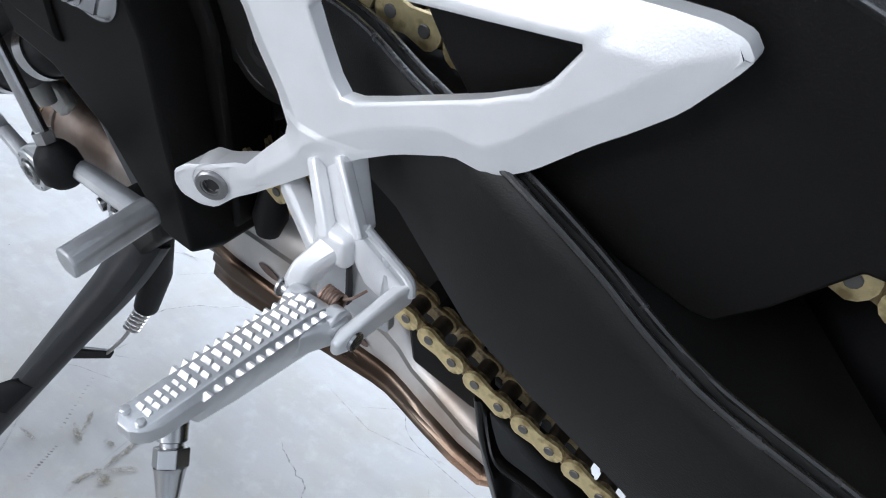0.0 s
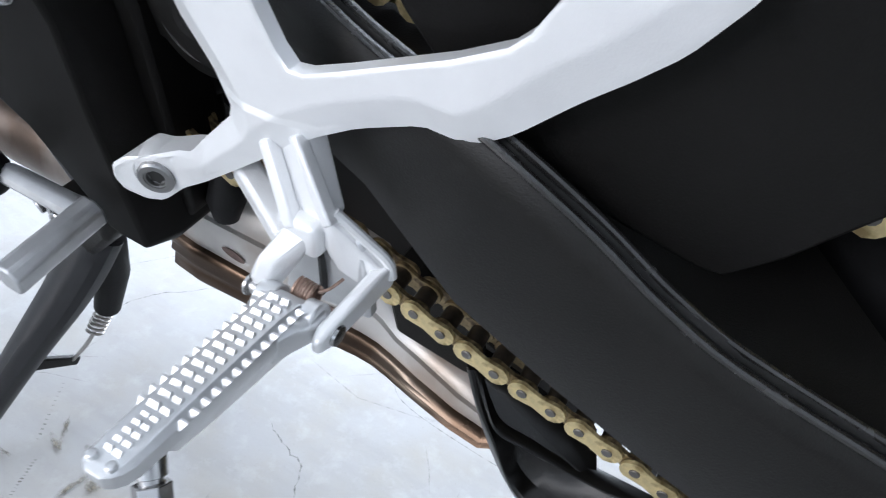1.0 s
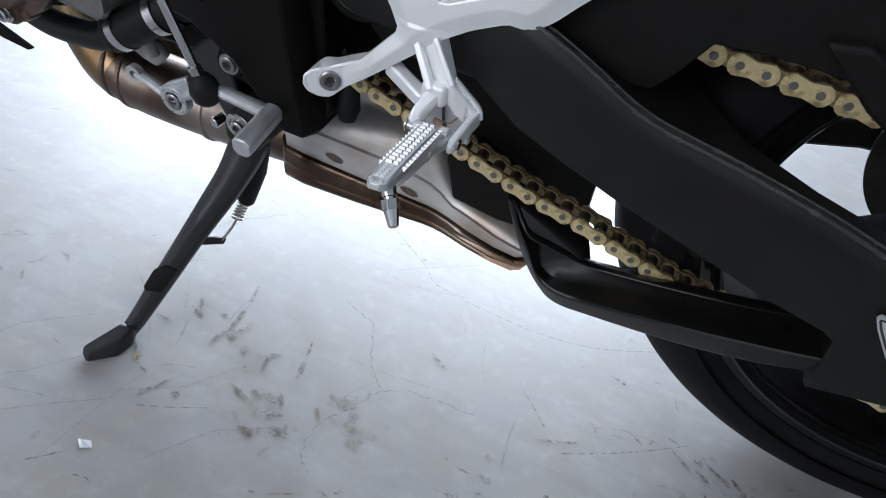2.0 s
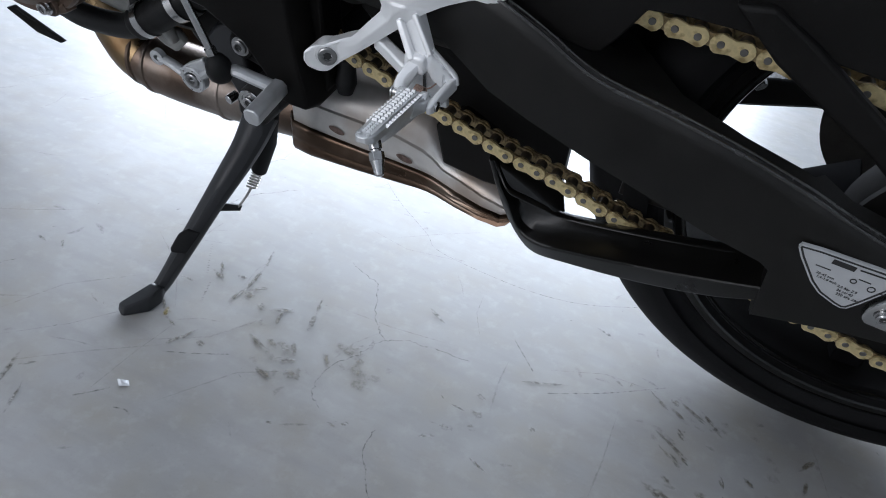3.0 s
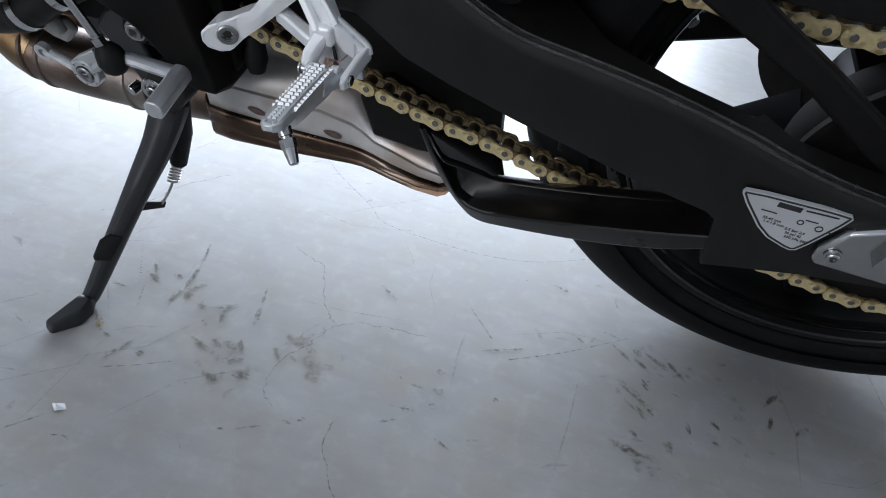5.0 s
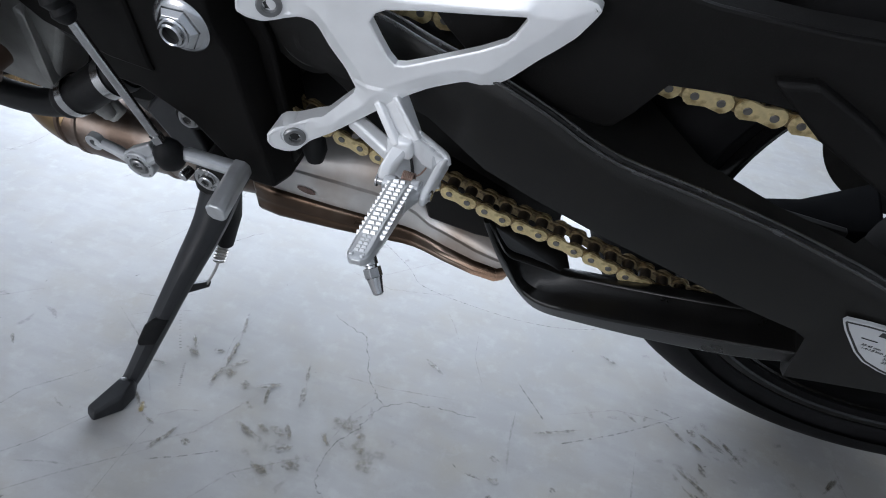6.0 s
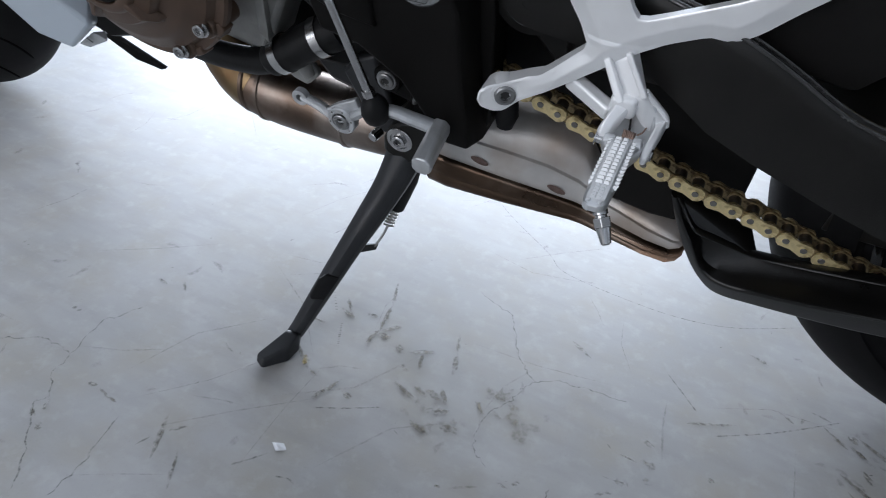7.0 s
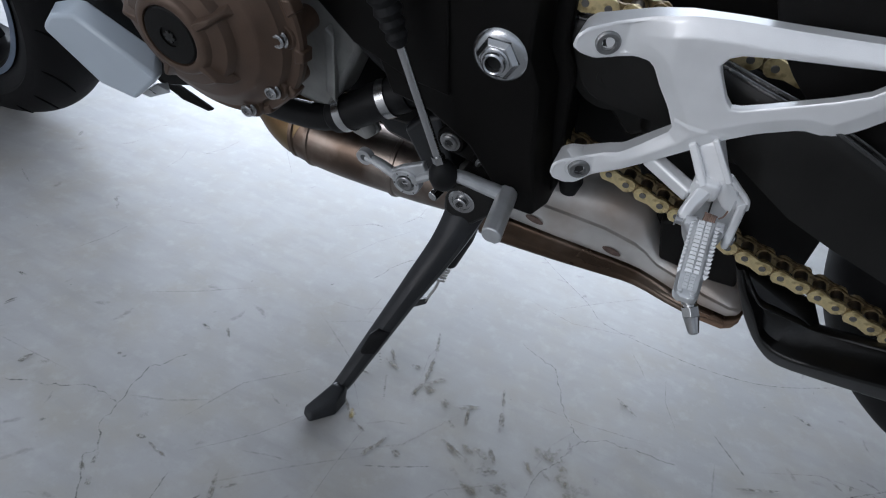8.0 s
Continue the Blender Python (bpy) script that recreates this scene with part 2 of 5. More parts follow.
def smooth_path(pts, per=6):
    """Points along a smooth curve through pts."""
    p = [Vector(v) for v in pts]
    p = [2 * p[0] - p[1]] + p + [2 * p[-1] - p[-2]]
    out = []
    for i in range(1, len(p) - 2):
        for k in range(per):
            t = k / per
            out.append(0.5 * (2 * p[i] + (p[i + 1] - p[i - 1]) * t + (2 * p[i - 1] - 5 * p[i] + 4 * p[i + 1] - p[i + 2]) * t * t + (3 * p[i] - p[i - 1] - 3 * p[i + 1] + p[i + 2]) * t ** 3))
    return out + [p[-2]]


def tube(pts, radii, n=14, bm=None, flat=1.0, up=(0, 0, 1)):
    """A round bar along pts; radii: one or one a point; flat squeezes it across up."""
    pts = [Vector(p) for p in pts]
    radii = radii if isinstance(radii, (list, tuple)) else [radii] * len(pts)
    if len(radii) != len(pts):
        radii = [radii[0] + (radii[-1] - radii[0]) * i / (len(pts) - 1) for i in range(len(pts))]
    rings, ref = [], Vector(up)
    for i, p in enumerate(pts):
        d = (pts[min(i + 1, len(pts) - 1)] - pts[max(i - 1, 0)]).normalized()
        u = d.cross(ref)
        if u.length < 1e-4:
            u = d.cross(Vector((1, 0.3, 0)))
        u.normalize()
        v = u.cross(d).normalized()
        ref = v
        rings.append([p + radii[i] * (math.cos(a) * u + flat * math.sin(a) * v) for a in (2 * math.pi * k / n for k in range(n))])
    return loft(rings, bm)


def lathe(profile, centre, axis=(0, 1, 0), n=32, bm=None, closed=False):
    """A turned body: profile of (radius, height along the axis)."""
    w = Vector(axis).normalized()
    u = w.cross(Vector((0, 0, 1)))
    if u.length < 1e-3:
        u = w.cross(Vector((1, 0, 0)))
    u.normalize()
    v = w.cross(u)
    c = Vector(centre)
    rings = [[c + w * h + max(r, 1e-5) * (math.cos(a) * u + math.sin(a) * v) for a in (2 * math.pi * k / n for k in range(n))] for r, h in profile]
    return loft(rings, bm, caps=not closed, closed=closed)


def box(centre, size, axes=None, bm=None):
    m = Matrix.Translation(centre) @ (axes.to_4x4() if axes else Matrix()) @ Matrix.Diagonal((*size, 1))
    made = bmesh.new()
    bmesh.ops.create_cube(made, size=1.0, matrix=m)
    return join(bm, made)


def star_ring(r, n=6, deep=0.72):
    """Outline of a six-lobed socket."""
    return [(r * (deep if k % 2 else 1.0) * math.cos(math.pi * k / n), r * (deep if k % 2 else 1.0) * math.sin(math.pi * k / n)) for k in range(2 * n)]


def star_bolt(name, at, r, parent, material=None, out=(0, -1, 0), depth=0.006, washer=1.25, label=""):
    """A round-headed bolt with a washer flange and a black star painting the shade in its socket."""
    w = Vector(out).normalized()
    bm = lathe([(r * washer, 0), (r * washer, depth * 0.25), (r, depth * 0.3), (r, depth * 0.85), (r * 0.88, depth), (r * 0.62, depth), (r * 0.60, depth * 0.88), (r * 0.52, depth * 0.86), (r * 0.50, depth * 0.5), (0, depth * 0.5)], at, w, 28)
    ob = part(name, bm, material or STEEL, parent, label)
    if parent.parent == bike or parent == bike:
        u = w.orthogonal().normalized()
        v = w.cross(u)
        c = Vector(at)
        rows = [[c + w * h + x * u + y * v for x, y in star_ring(r * 0.50)] for h in (depth * 0.3, depth * 0.56)]
        part("socket", loft(rows), INK_AND_SHADE, ob if parent == bike else parent)
    return ob


def hull(pts, bm=None):
    """The convex body round pts."""
    made = bmesh.new()
    for p in pts:
        made.verts.new(p)
    got = bmesh.ops.convex_hull(made, input=made.verts)
    bmesh.ops.delete(made, geom=[g for g in got["geom_unused"] if isinstance(g, bmesh.types.BMVert)], context="VERTS")
    bmesh.ops.dissolve_limit(made, angle_limit=radians(4), verts=made.verts, edges=made.edges)
    return join(bm, made)


def chamfered(outline, y_back, y_mid, y_front, inset, holes=(), hole_inset=0.003):
    """A plate whose front edge is cut off at a slant. inset: how far, at each (x, z)."""
    made = bmesh.new()

    def walls(a, b):
        for i in range(len(a)):
            j = (i + 1) % len(a)
            made.faces.new((a[i], a[j], b[j], b[i]))

    fronts, backs = [], []
    grown = swell(outline, 1.0)
    inner = [(p[0] - inset(*p) * (g[0] - p[0]), p[1] - inset(*p) * (g[1] - p[1])) for p, g in zip(outline, grown)]
    for ring, small in [(outline, inner)] + [(h, swell(h, hole_inset)) for h in holes]:
        a = [made.verts.new((x, y_back, z)) for x, z in ring]
        b = [made.verts.new((x, y_mid, z)) for x, z in ring]
        c = [made.verts.new((x, y_front, z)) for x, z in small]
        walls(a, b)
        walls(b, c)
        fronts.append(c)
        backs.append(a)
    for rings in (fronts, backs):
        es = []
        for r in rings:
            for p, q in zip(r, r[1:] + r[:1]):
                es.append(made.edges.get((p, q)) or made.edges.new((p, q)))
        bmesh.ops.triangle_fill(made, use_beauty=True, use_dissolve=False, edges=es)
    return made


def coil(a, b, r, wire, turns, n=6):
    """A wound spring from a to b."""
    a, b = Vector(a), Vector(b)
    w = (b - a).normalized()
    u = w.orthogonal().normalized()
    v = w.cross(u)
    m = int(turns * 14)
    return tube([a + (b - a) * k / m + r * (math.cos(2 * math.pi * turns * k / m) * u + math.sin(2 * math.pi * turns * k / m) * v) for k in range(m + 1)], wire, n)


def strip(a, b, wa, ta, wb, tb, wide, bm=None):
    """A straight bar from a to b; w: half width along wide, t: half thickness across it."""
    a, b = Vector(a), Vector(b)
    d = (b - a).normalized()
    u = (Vector(wide) - d * d.dot(Vector(wide))).normalized()
    v = d.cross(u)
    return hull([p + s * w * u + q * t * v for p, w, t in ((a, wa, ta), (b, wb, tb)) for s in (-1, 1) for q in (-1, 1)], bm)

# ---- the hall ----
def slab(name, lo, hi, material, label, category, kind="structure", holes=()):
    bm = box([(a + b) / 2 for a, b in zip(lo, hi)], [b - a for a, b in zip(lo, hi)])
    return tagged(part(name, bm, material, smooth=False), label, category, kind=kind)


bm = bmesh.new()
bmesh.ops.create_grid(bm, x_segments=4, y_segments=4, size=6.0)
floor = tagged(part("floor", bm, FLOOR, smooth=False), "pale grey sealed concrete floor with scuffs and hairline cracks", "floor", kind="structure")
# Walls and ceiling are unseen, added to close the room and bounce light.
slab("bounce_wall_south", (-6.2, -5.2, 0), (6.2, -5.0, 3.0), WALL, "plain white wall added unseen to bounce light", "wall")
slab("bounce_wall_east", (6.0, -5.0, 0), (6.2, 5.0, 3.0), WALL, "plain white wall added unseen to bounce light", "wall")
slab("bounce_wall_north", (-6.2, 5.0, 0), (6.2, 5.2, 3.0), WALL, "unseen solid white wall added behind the shopfront lamp", "wall")
slab("bounce_wall_west", (-6.2, -5.0, 0), (-6.0, 5.0, 3.0), WALL, "unseen solid white side wall added to bounce light", "wall")
slab("ceiling", (-6.2, -5.2, 3.0), (6.2, 5.2, 3.2), WALL, "plain white ceiling added unseen to bounce light", "ceiling")

# ---- the motorcycle ----
# Its own axes: X to the rear, Y to its right, Z up along its middle plane.
bike = thing("motorcycle", "black motorcycle with silver foot rest leaning on its side stand", "motorcycle", pose(0, 0, 0, LEAN, 0, 0))
AXLE = (0.586, 0.312)
SPROCKET = (0.603, 0.3135)

# frame plate beside the swingarm pivot
edge = [(0.026, 0.620), (0.028, 0.430), (0.038, 0.408), (0.041, 0.362), (0.045, 0.330), (0.051, 0.288), (0.044, 0.279), (0.024, 0.279), (0.012, 0.283), (0.005, 0.296), (-0.022, 0.332), (-0.057, 0.353), (-0.090, 0.362), (-0.116, 0.428), (-0.130, 0.620)]
def plate_cut(x, z):
    return 0.004 if x < -0.08 or z > 0.55 else 0.007


frame_plate = part("frame_plate", chamfered(edge, -0.070, -0.114, -0.1325, plate_cut), FRAME_BLACK, bike, "satin black cast frame plate", 0.004, 3, 50)
part("flange", prism([(0.020, 0.620), (0.020, 0.300), (0.048, 0.288), (0.053, 0.300), (0.053, 0.330), (0.049, 0.410), (0.040, 0.435), (0.038, 0.620)], -0.108, -0.075), FRAME_BLACK, frame_plate, "", 0.003)
part("spar_cover", prism([(-0.040, 0.470), (-0.037, 0.386), (-0.035, 0.380), (-0.069, 0.384), (-0.118, 0.402), (-0.160, 0.440), (-0.160, 0.600), (-0.042, 0.600)], -0.1355, -0.112), FRAME_BLACK, bike, "black frame spar cover", 0.002)
part("frame_core", prism([(0.03, 0.62), (0.04, 0.34), (-0.02, 0.29), (-0.06, 0.292), (-0.16, 0.300), (-0.20, 0.32), (-0.36, 0.40), (-0.40, 0.62)], -0.060, 0.10), FRAME_BLACK, bike, "dark engine and frame inside", 0.01)
for at, r in (((-0.0465, -0.0995, 0.3091), 0.0076), ((-0.013, -0.0995, 0.2948), 0.0068)):
    lug = part("lug", lathe([(r * 1.8, 0.03), (r * 1.8, -0.002), (r * 1.6, -0.004), (0, -0.004)], at, n=20), FRAME_BLACK, frame_plate)
    star_bolt("bolt", (at[0], at[1] - 0.004, at[2]), r, frame_plate, DARK_BOLT, depth=0.004)
part("shift_shaft_housing", hull([(x, y, z) for x, z in ((-0.0960, 0.3000), (-0.0800, 0.3180), (-0.0600, 0.3270), (-0.0473, 0.2770), (-0.0343, 0.2363), (-0.0660, 0.2420), (-0.0830, 0.2780)) for y in (-0.098, -0.070)]), STAND_BLACK, bike, "dark cast housing behind the gear lever", 0.004, 3)
part("rubber_buffer", tube([(0.060, -0.085, 0.318), (0.062, -0.092, 0.300), (0.062, -0.094, 0.289)], [0.008, 0.0105, 0.007], 14), RUBBER, bike, "black rubber buffer")
PIVOT = (0.0005, -0.1330, 0.4265)
nut = part("pivot_washer", lathe([(0.0204, 0.004), (0.0204, -0.0010), (0.0196, -0.0020), (0.0160, -0.0045), (0, -0.0045)], PIVOT, n=40), ZINC, bike, "plated swingarm pivot nut with hollow axle")
part("nut", lathe([(0.0168, -0.003), (0.0160, -0.0060), (0.0125, -0.0098), (0.0100, -0.0100), (0.0100, -0.008)], PIVOT, n=6), ZINC, nut, smooth=False, bevel=0.0005)
part("axle_end", lathe([(0.0108, -0.002), (0.0108, -0.0108), (0.0098, -0.0116), (0.0088, -0.0116), (0.0082, -0.0140), (0.0070, -0.0150), (0.0060, -0.0142), (0.0058, -0.0095), (0, -0.0095)], PIVOT, n=28), ZINC, nut)
# Black disc painted in for the shade inside the hollow axle.
part("bore_shade", lathe([(0.0057, -0.0098), (0, -0.0098)], PIVOT, n=20), INK_AND_SHADE, nut)

# swingarm: a deep box arm, its sections given by X, bottom, top, outer Y and inner Y
ARM = [(0.02, 0.395, 0.450, -0.100, -0.06), (0.08, 0.385, 0.452, -0.104, -0.055), (0.13, 0.386, 0.452, -0.112, -0.055), (0.17, 0.388, 0.450, -0.128, -0.055), (0.215, 0.366, 0.444, -0.140, -0.055), (0.25, 0.353, 0.430, -0.142, -0.055), (0.275, 0.346, 0.418, -0.144, -0.055),
       (0.30, 0.338, 0.409, -0.145, -0.055), (0.35, 0.325, 0.401, -0.147, -0.105), (0.40, 0.312, 0.392, -0.150, -0.119), (0.444, 0.305, 0.381, -0.153, -0.119), (0.452, 0.300, 0.3785, -0.1532, -0.12), (0.459, 0.251, 0.3765, -0.1538, -0.11), (0.48, 0.2585, 0.370, -0.1555, -0.12), (0.52, 0.271, 0.361, -0.158, -0.12), (0.58, 0.280, 0.352, -0.158, -0.12), (0.63, 0.286, 0.350, -0.158, -0.12), (0.68, 0.290, 0.345, -0.155, -0.12)]


def arm_rings(sign):
    rings = []
    for x, lo, hi, yo, yi in ARM:
        h, yo, yi = hi - lo, yo, yi
        ring = [(yi, lo + 0.006), (yo + 0.012, lo), (yo + 0.003, lo + 0.005), (yo + 0.001, lo + 0.3 * h), (yo, hi - 0.012), (yo + 0.0012, hi - 0.006), (yo + 0.0045, hi - 0.0015), (yo + 0.0070, hi - 0.0030), (yo + 0.0085, hi - 0.0008), (yo + 0.0115, hi - 0.002), (yo + 0.016, hi - 0.010), (yi, hi - (0.016 if x < 0.3 else 0.006))]
        rings.append([(x, sign * y, z) for y, z in ring])
    return rings


arm = part("swingarm", loft(arm_rings(1)), BLACK, bike, "satin black box-section swingarm", angle=50)
for off, drop in ((0.0036, 0.0022), (0.0096, 0.0014)):
    # two glossier, lighter beads added along the upper edge for its highlight lines
    line = smooth_path([(x, yo + off, hi - drop) for x, lo, hi, yo, yi in ARM if 0.01 < x < 0.64], 4)
    part("highlight_bead", tube(line, 0.0016, 10), BEAD, arm)
part("right_arm", prism([(0.20, 0.212), (0.30, 0.2325), (0.41, 0.2660), (0.478, 0.2865), (0.62, 0.302), (0.68, 0.31), (0.68, 0.35), (0.60, 0.346), (0.402, 0.298), (0.30, 0.275), (0.20, 0.28)], 0.12, 0.15), BLACK, bike, "slim black right swingarm", 0.004)
part("cross_member", hull([(x, y, z) for x in (0.10, 0.20) for y in (-0.09, 0.09) for z in (0.36, 0.44)]), BLACK, bike, "", 0.01)
part("inner_panel", prism([(0.0, 0.45), (0.0, 0.31), (0.05, 0.285), (0.105, 0.250), (0.13, 0.215), (0.145, 0.180), (0.19, 0.165), (0.272, 0.165), (0.273, 0.19), (0.271, 0.30), (0.280, 0.42), (0.286, 0.475), (0.10, 0.475)], -0.034, -0.016), BLACK_PLASTIC, bike, "black inner chain shield", 0.002)
part("arm_web", prism([(0.33, 0.345), (0.33, 0.262), (0.40, 0.262), (0.47, 0.275), (0.47, 0.335)], -0.072, -0.066), BLACK, bike, "black web behind the chain", 0.001)
boss = part("pivot_boss", lathe([(0.030, 0.03), (0.028, 0.0), (0.020, -0.003), (0.0175, -0.0015), (0.010, -0.0015), (0.0085, -0.005), (0.005, -0.005), (0.004, -0.002), (0, -0.002)], (0.0723, -0.0975, 0.4112), n=32), BLACK, bike, "black pivot boss with recessed bolt")
part("shock_link", hull([(0.075, -0.085, 0.376), (0.086, -0.088, 0.397), (0.110, -0.085, 0.395), (0.120, -0.080, 0.370), (0.095, -0.080, 0.352), (0.075, -0.05, 0.376), (0.120, -0.05, 0.37)]), BLACK, bike, "", 0.003)

# chain guide fin under the arm: lower edge, ridge and upper edge
LOW = [(0.2111, -0.0930, 0.2687), (0.2218, -0.0980, 0.2466), (0.2392, -0.1040, 0.2194), (0.2568, -0.1080, 0.1999), (0.2753, -0.1120, 0.1911), (0.3067, -0.1190, 0.2000), (0.3710, -0.1300, 0.2209), (0.4284, -0.1410, 0.2473), (0.4679, -0.1490, 0.2739)]
MID = [(0.2147, -0.0960, 0.2706), (0.2260, -0.1020, 0.2522), (0.2427, -0.1090, 0.2338), (0.2570, -0.1130, 0.2146), (0.2761, -0.1190, 0.2128), (0.3046, -0.1240, 0.2220), (0.3659, -0.1340, 0.2455), (0.4211, -0.1440, 0.2700), (0.4626, -0.1510, 0.2895)]
TOP = [(0.2181, -0.0950, 0.2707), (0.2293, -0.1040, 0.2601), (0.2396, -0.1100, 0.2536), (0.2537, -0.1080, 0.2491), (0.2723, -0.1050, 0.2439), (0.2969, -0.1020, 0.2396), (0.3589, -0.1100, 0.2581), (0.4161, -0.1180, 0.2786), (0.4549, -0.1235, 0.2950)]
rings = []
rows = [[p for p in smooth_path(row, 4)] for row in (LOW, MID, TOP)]
for k, (a, m, b) in enumerate(zip(*rows)):
    f = k / (len(rows[0]) - 1)
    shut = min(1.0, max(0.0, f - 0.12) / 0.15, (1 - f) / 0.035)
    deep = 0.013 * max(0.0, shut)
    w = (b - m).normalized()
    back = Vector((0, 1, 0))
    down = (a - m).normalized()
    rings.append([a + 0.020 * back + Vector((0, 0, 0.004)), a + 0.003 * back, a + 0.0006 * back - 0.002 * down, a - 0.004 * down, m + 0.0040 * down, m + 0.0012 * down - 0.0004 * back, m + 0.0006 * w, m + 0.0022 * w + 0.0012 * back, m + 0.0030 * w + (0.0030 + 0.6 * deep) * back, m.lerp(b, 0.35) + (0.003 + deep) * back, m.lerp(b, 0.70) + (0.003 + deep) * back, b - 0.0024 * w + (0.0020 + 0.5 * deep) * back, b - 0.0014 * w + 0.0006 * back, b, b + 0.0012 * w + 0.0012 * back, b + 0.0012 * w + 0.006 * back, b + 0.0145 * back - 0.004 * w])
fin = part("chain_guide_fin", loft(rings), FIN, bike, "black plastic chain guide fin with a hollow face", angle=42)
part("web", hull([(0.2169, -0.0940, 0.2701), (0.2393, -0.1075, 0.2495), (0.2553, -0.1050, 0.2444), (0.2748, -0.1020, 0.2396), (0.2937, -0.1005, 0.2365), (0.2836, -0.0780, 0.2437), (0.2547, -0.0780, 0.2516), (0.2287, -0.0780, 0.2588), (0.2118, -0.0800, 0.2657), (0.2169, -0.0900, 0.2701), (0.2393, -0.1035, 0.2495), (0.2553, -0.1010, 0.2444), (0.2748, -0.0980, 0.2396), (0.2937, -0.0965, 0.2365), (0.2836, -0.0740, 0.2437), (0.2547, -0.0740, 0.2516), (0.2287, -0.0740, 0.2588), (0.2118, -0.0760, 0.2657)]), FIN, fin, "", 0.0008)

# hugger over the upper chain run
HUG = [(0.09, 0.62), (0.14, 0.53), (0.165, 0.478), (0.180, 0.460), (0.205, 0.436), (0.230, 0.427), (0.256, 0.4205), (0.279, 0.4170), (0.287, 0.4185), (0.297, 0.432), (0.310, 0.4555), (0.336, 0.4580), (0.363, 0.4580), (0.395, 0.4560), (0.435, 0.4530), (0.475, 0.4495), (0.60, 0.453), (0.75, 0.46), (0.70, 0.53), (0.55, 0.52), (0.45, 0.506), (0.370, 0.504), (0.319, 0.506), (0.290, 0.510), (0.263, 0.516), (0.22, 0.535), (0.17, 0.62)]
hugger = part("hugger", prism(HUG, -0.1225, -0.1175), BLACK_PLASTIC, bike, "matt black plastic rear hugger with chain cover", 0.0012, 2)
rings = []
for x, z in ((0.17, 0.60), (0.22, 0.533), (0.263, 0.515), (0.290, 0.509), (0.319, 0.505), (0.370, 0.503), (0.45, 0.505), (0.55, 0.519), (0.70, 0.53)):
    rings.append([(x, -0.1175, z - 0.004), (x, -0.1175, z), (x - 0.006, -0.108, z + 0.004), (x - 0.006, -0.107, z)])
part("upper_lip", loft(rings), BLACK_PLASTIC, hugger)
part("stay", prism([(0.358, 0.476), (0.394, 0.447), (0.434, 0.425), (0.470, 0.405), (0.520, 0.369), (0.545, 0.355), (0.545, 0.385), (0.520, 0.395), (0.485, 0.418), (0.448, 0.441), (0.413, 0.463), (0.38, 0.480)], -0.130, -0.119), BLACK_PLASTIC, hugger, "", 0.003, 3)
part("mudguard_shell", loft([[(AXLE[0] - r * math.cos(a), y, AXLE[1] + r * math.sin(a)) for y, r in ((-0.086, 0.313), (-0.080, 0.330), (0, 0.343), (0.080, 0.330), (0.086, 0.310), (0.085, 0.307), (0.079, 0.327), (0, 0.340), (-0.079, 0.327), (-0.085, 0.307))] for a in np.linspace(radians(5), radians(120), 20)]), MATT_BLACK, hugger)

# dimpled heat shield behind the hugger
shield = part("heat_shield", hull([(x, y, z) for x, z in ((0.225, 0.40), (0.245, 0.53), (0.52, 0.53), (0.365, 0.40)) for y in (0.085, 0.10)]), SHIELD, bike, "dark grey dimpled heat shield", 0.004)
bm = bmesh.new()
for i in range(13):
    for j in range(13):
        x, z = 0.262 + 0.0075 * i + 0.00375 * (j % 2), 0.412 + 0.0085 * j
        if x < 0.36:
            bm = lathe([(0.0013, 0.001), (0.0013, -0.0004), (0.0007, -0.0009), (0, -0.0009)], (x, 0.085, z), n=6, bm=bm)
part("dimples", bm, DIMPLE, shield)

# ---- drive chain ----
PITCH = 0.015875
def chain_line():
    """Points of the closed chain run, dense, starting on the lower run."""
    low = [(0.091, 0.3267), (0.167, 0.3023), (0.228, 0.2837), (0.274, 0.2737), (0.36, 0.2490), (0.45, 0.2290), (0.521, 0.2150), (0.570, 0.2060)]
    pts = [(p.x, p.z) for p in smooth_path([(x, 0, z) for x, z in low], 12)]
    r = 0.1135
    pts += [(SPROCKET[0] + r * math.cos(a), SPROCKET[1] + r * math.sin(a)) for a in np.linspace(radians(-98), radians(92), 60)]
    up = [(0.52, 0.4272), (0.47, 0.4288), (0.438, 0.4302), (0.375, 0.4344), (0.312, 0.4386), (0.24, 0.4445), (0.172, 0.4500), (0.08, 0.4600)]
    pts += [(p.x, p.z) for p in smooth_path([(x, 0, z) for x, z in up], 12)]
    pts += [(-0.02 + 0.048 * math.cos(a), 0.414 + 0.048 * math.sin(a)) for a in np.linspace(radians(80), radians(255), 30)]
    return pts + [pts[0]]


def plate_ring(w, waist, n=7):
    """Outline of a chain plate: two round ends and a waist."""
    h, ring = PITCH / 2, []
    for k in range(n):
        a = radians(-75 + 150 * k / (n - 1))
        ring.append((h + w * math.cos(a), w * math.sin(a)))
    ring.append((0, waist))
    for k in range(n):
        a = radians(105 + 150 * k / (n - 1))
        ring.append((-h + w * math.cos(a), w * math.sin(a)))
    ring.append((0, -waist))
    return ring


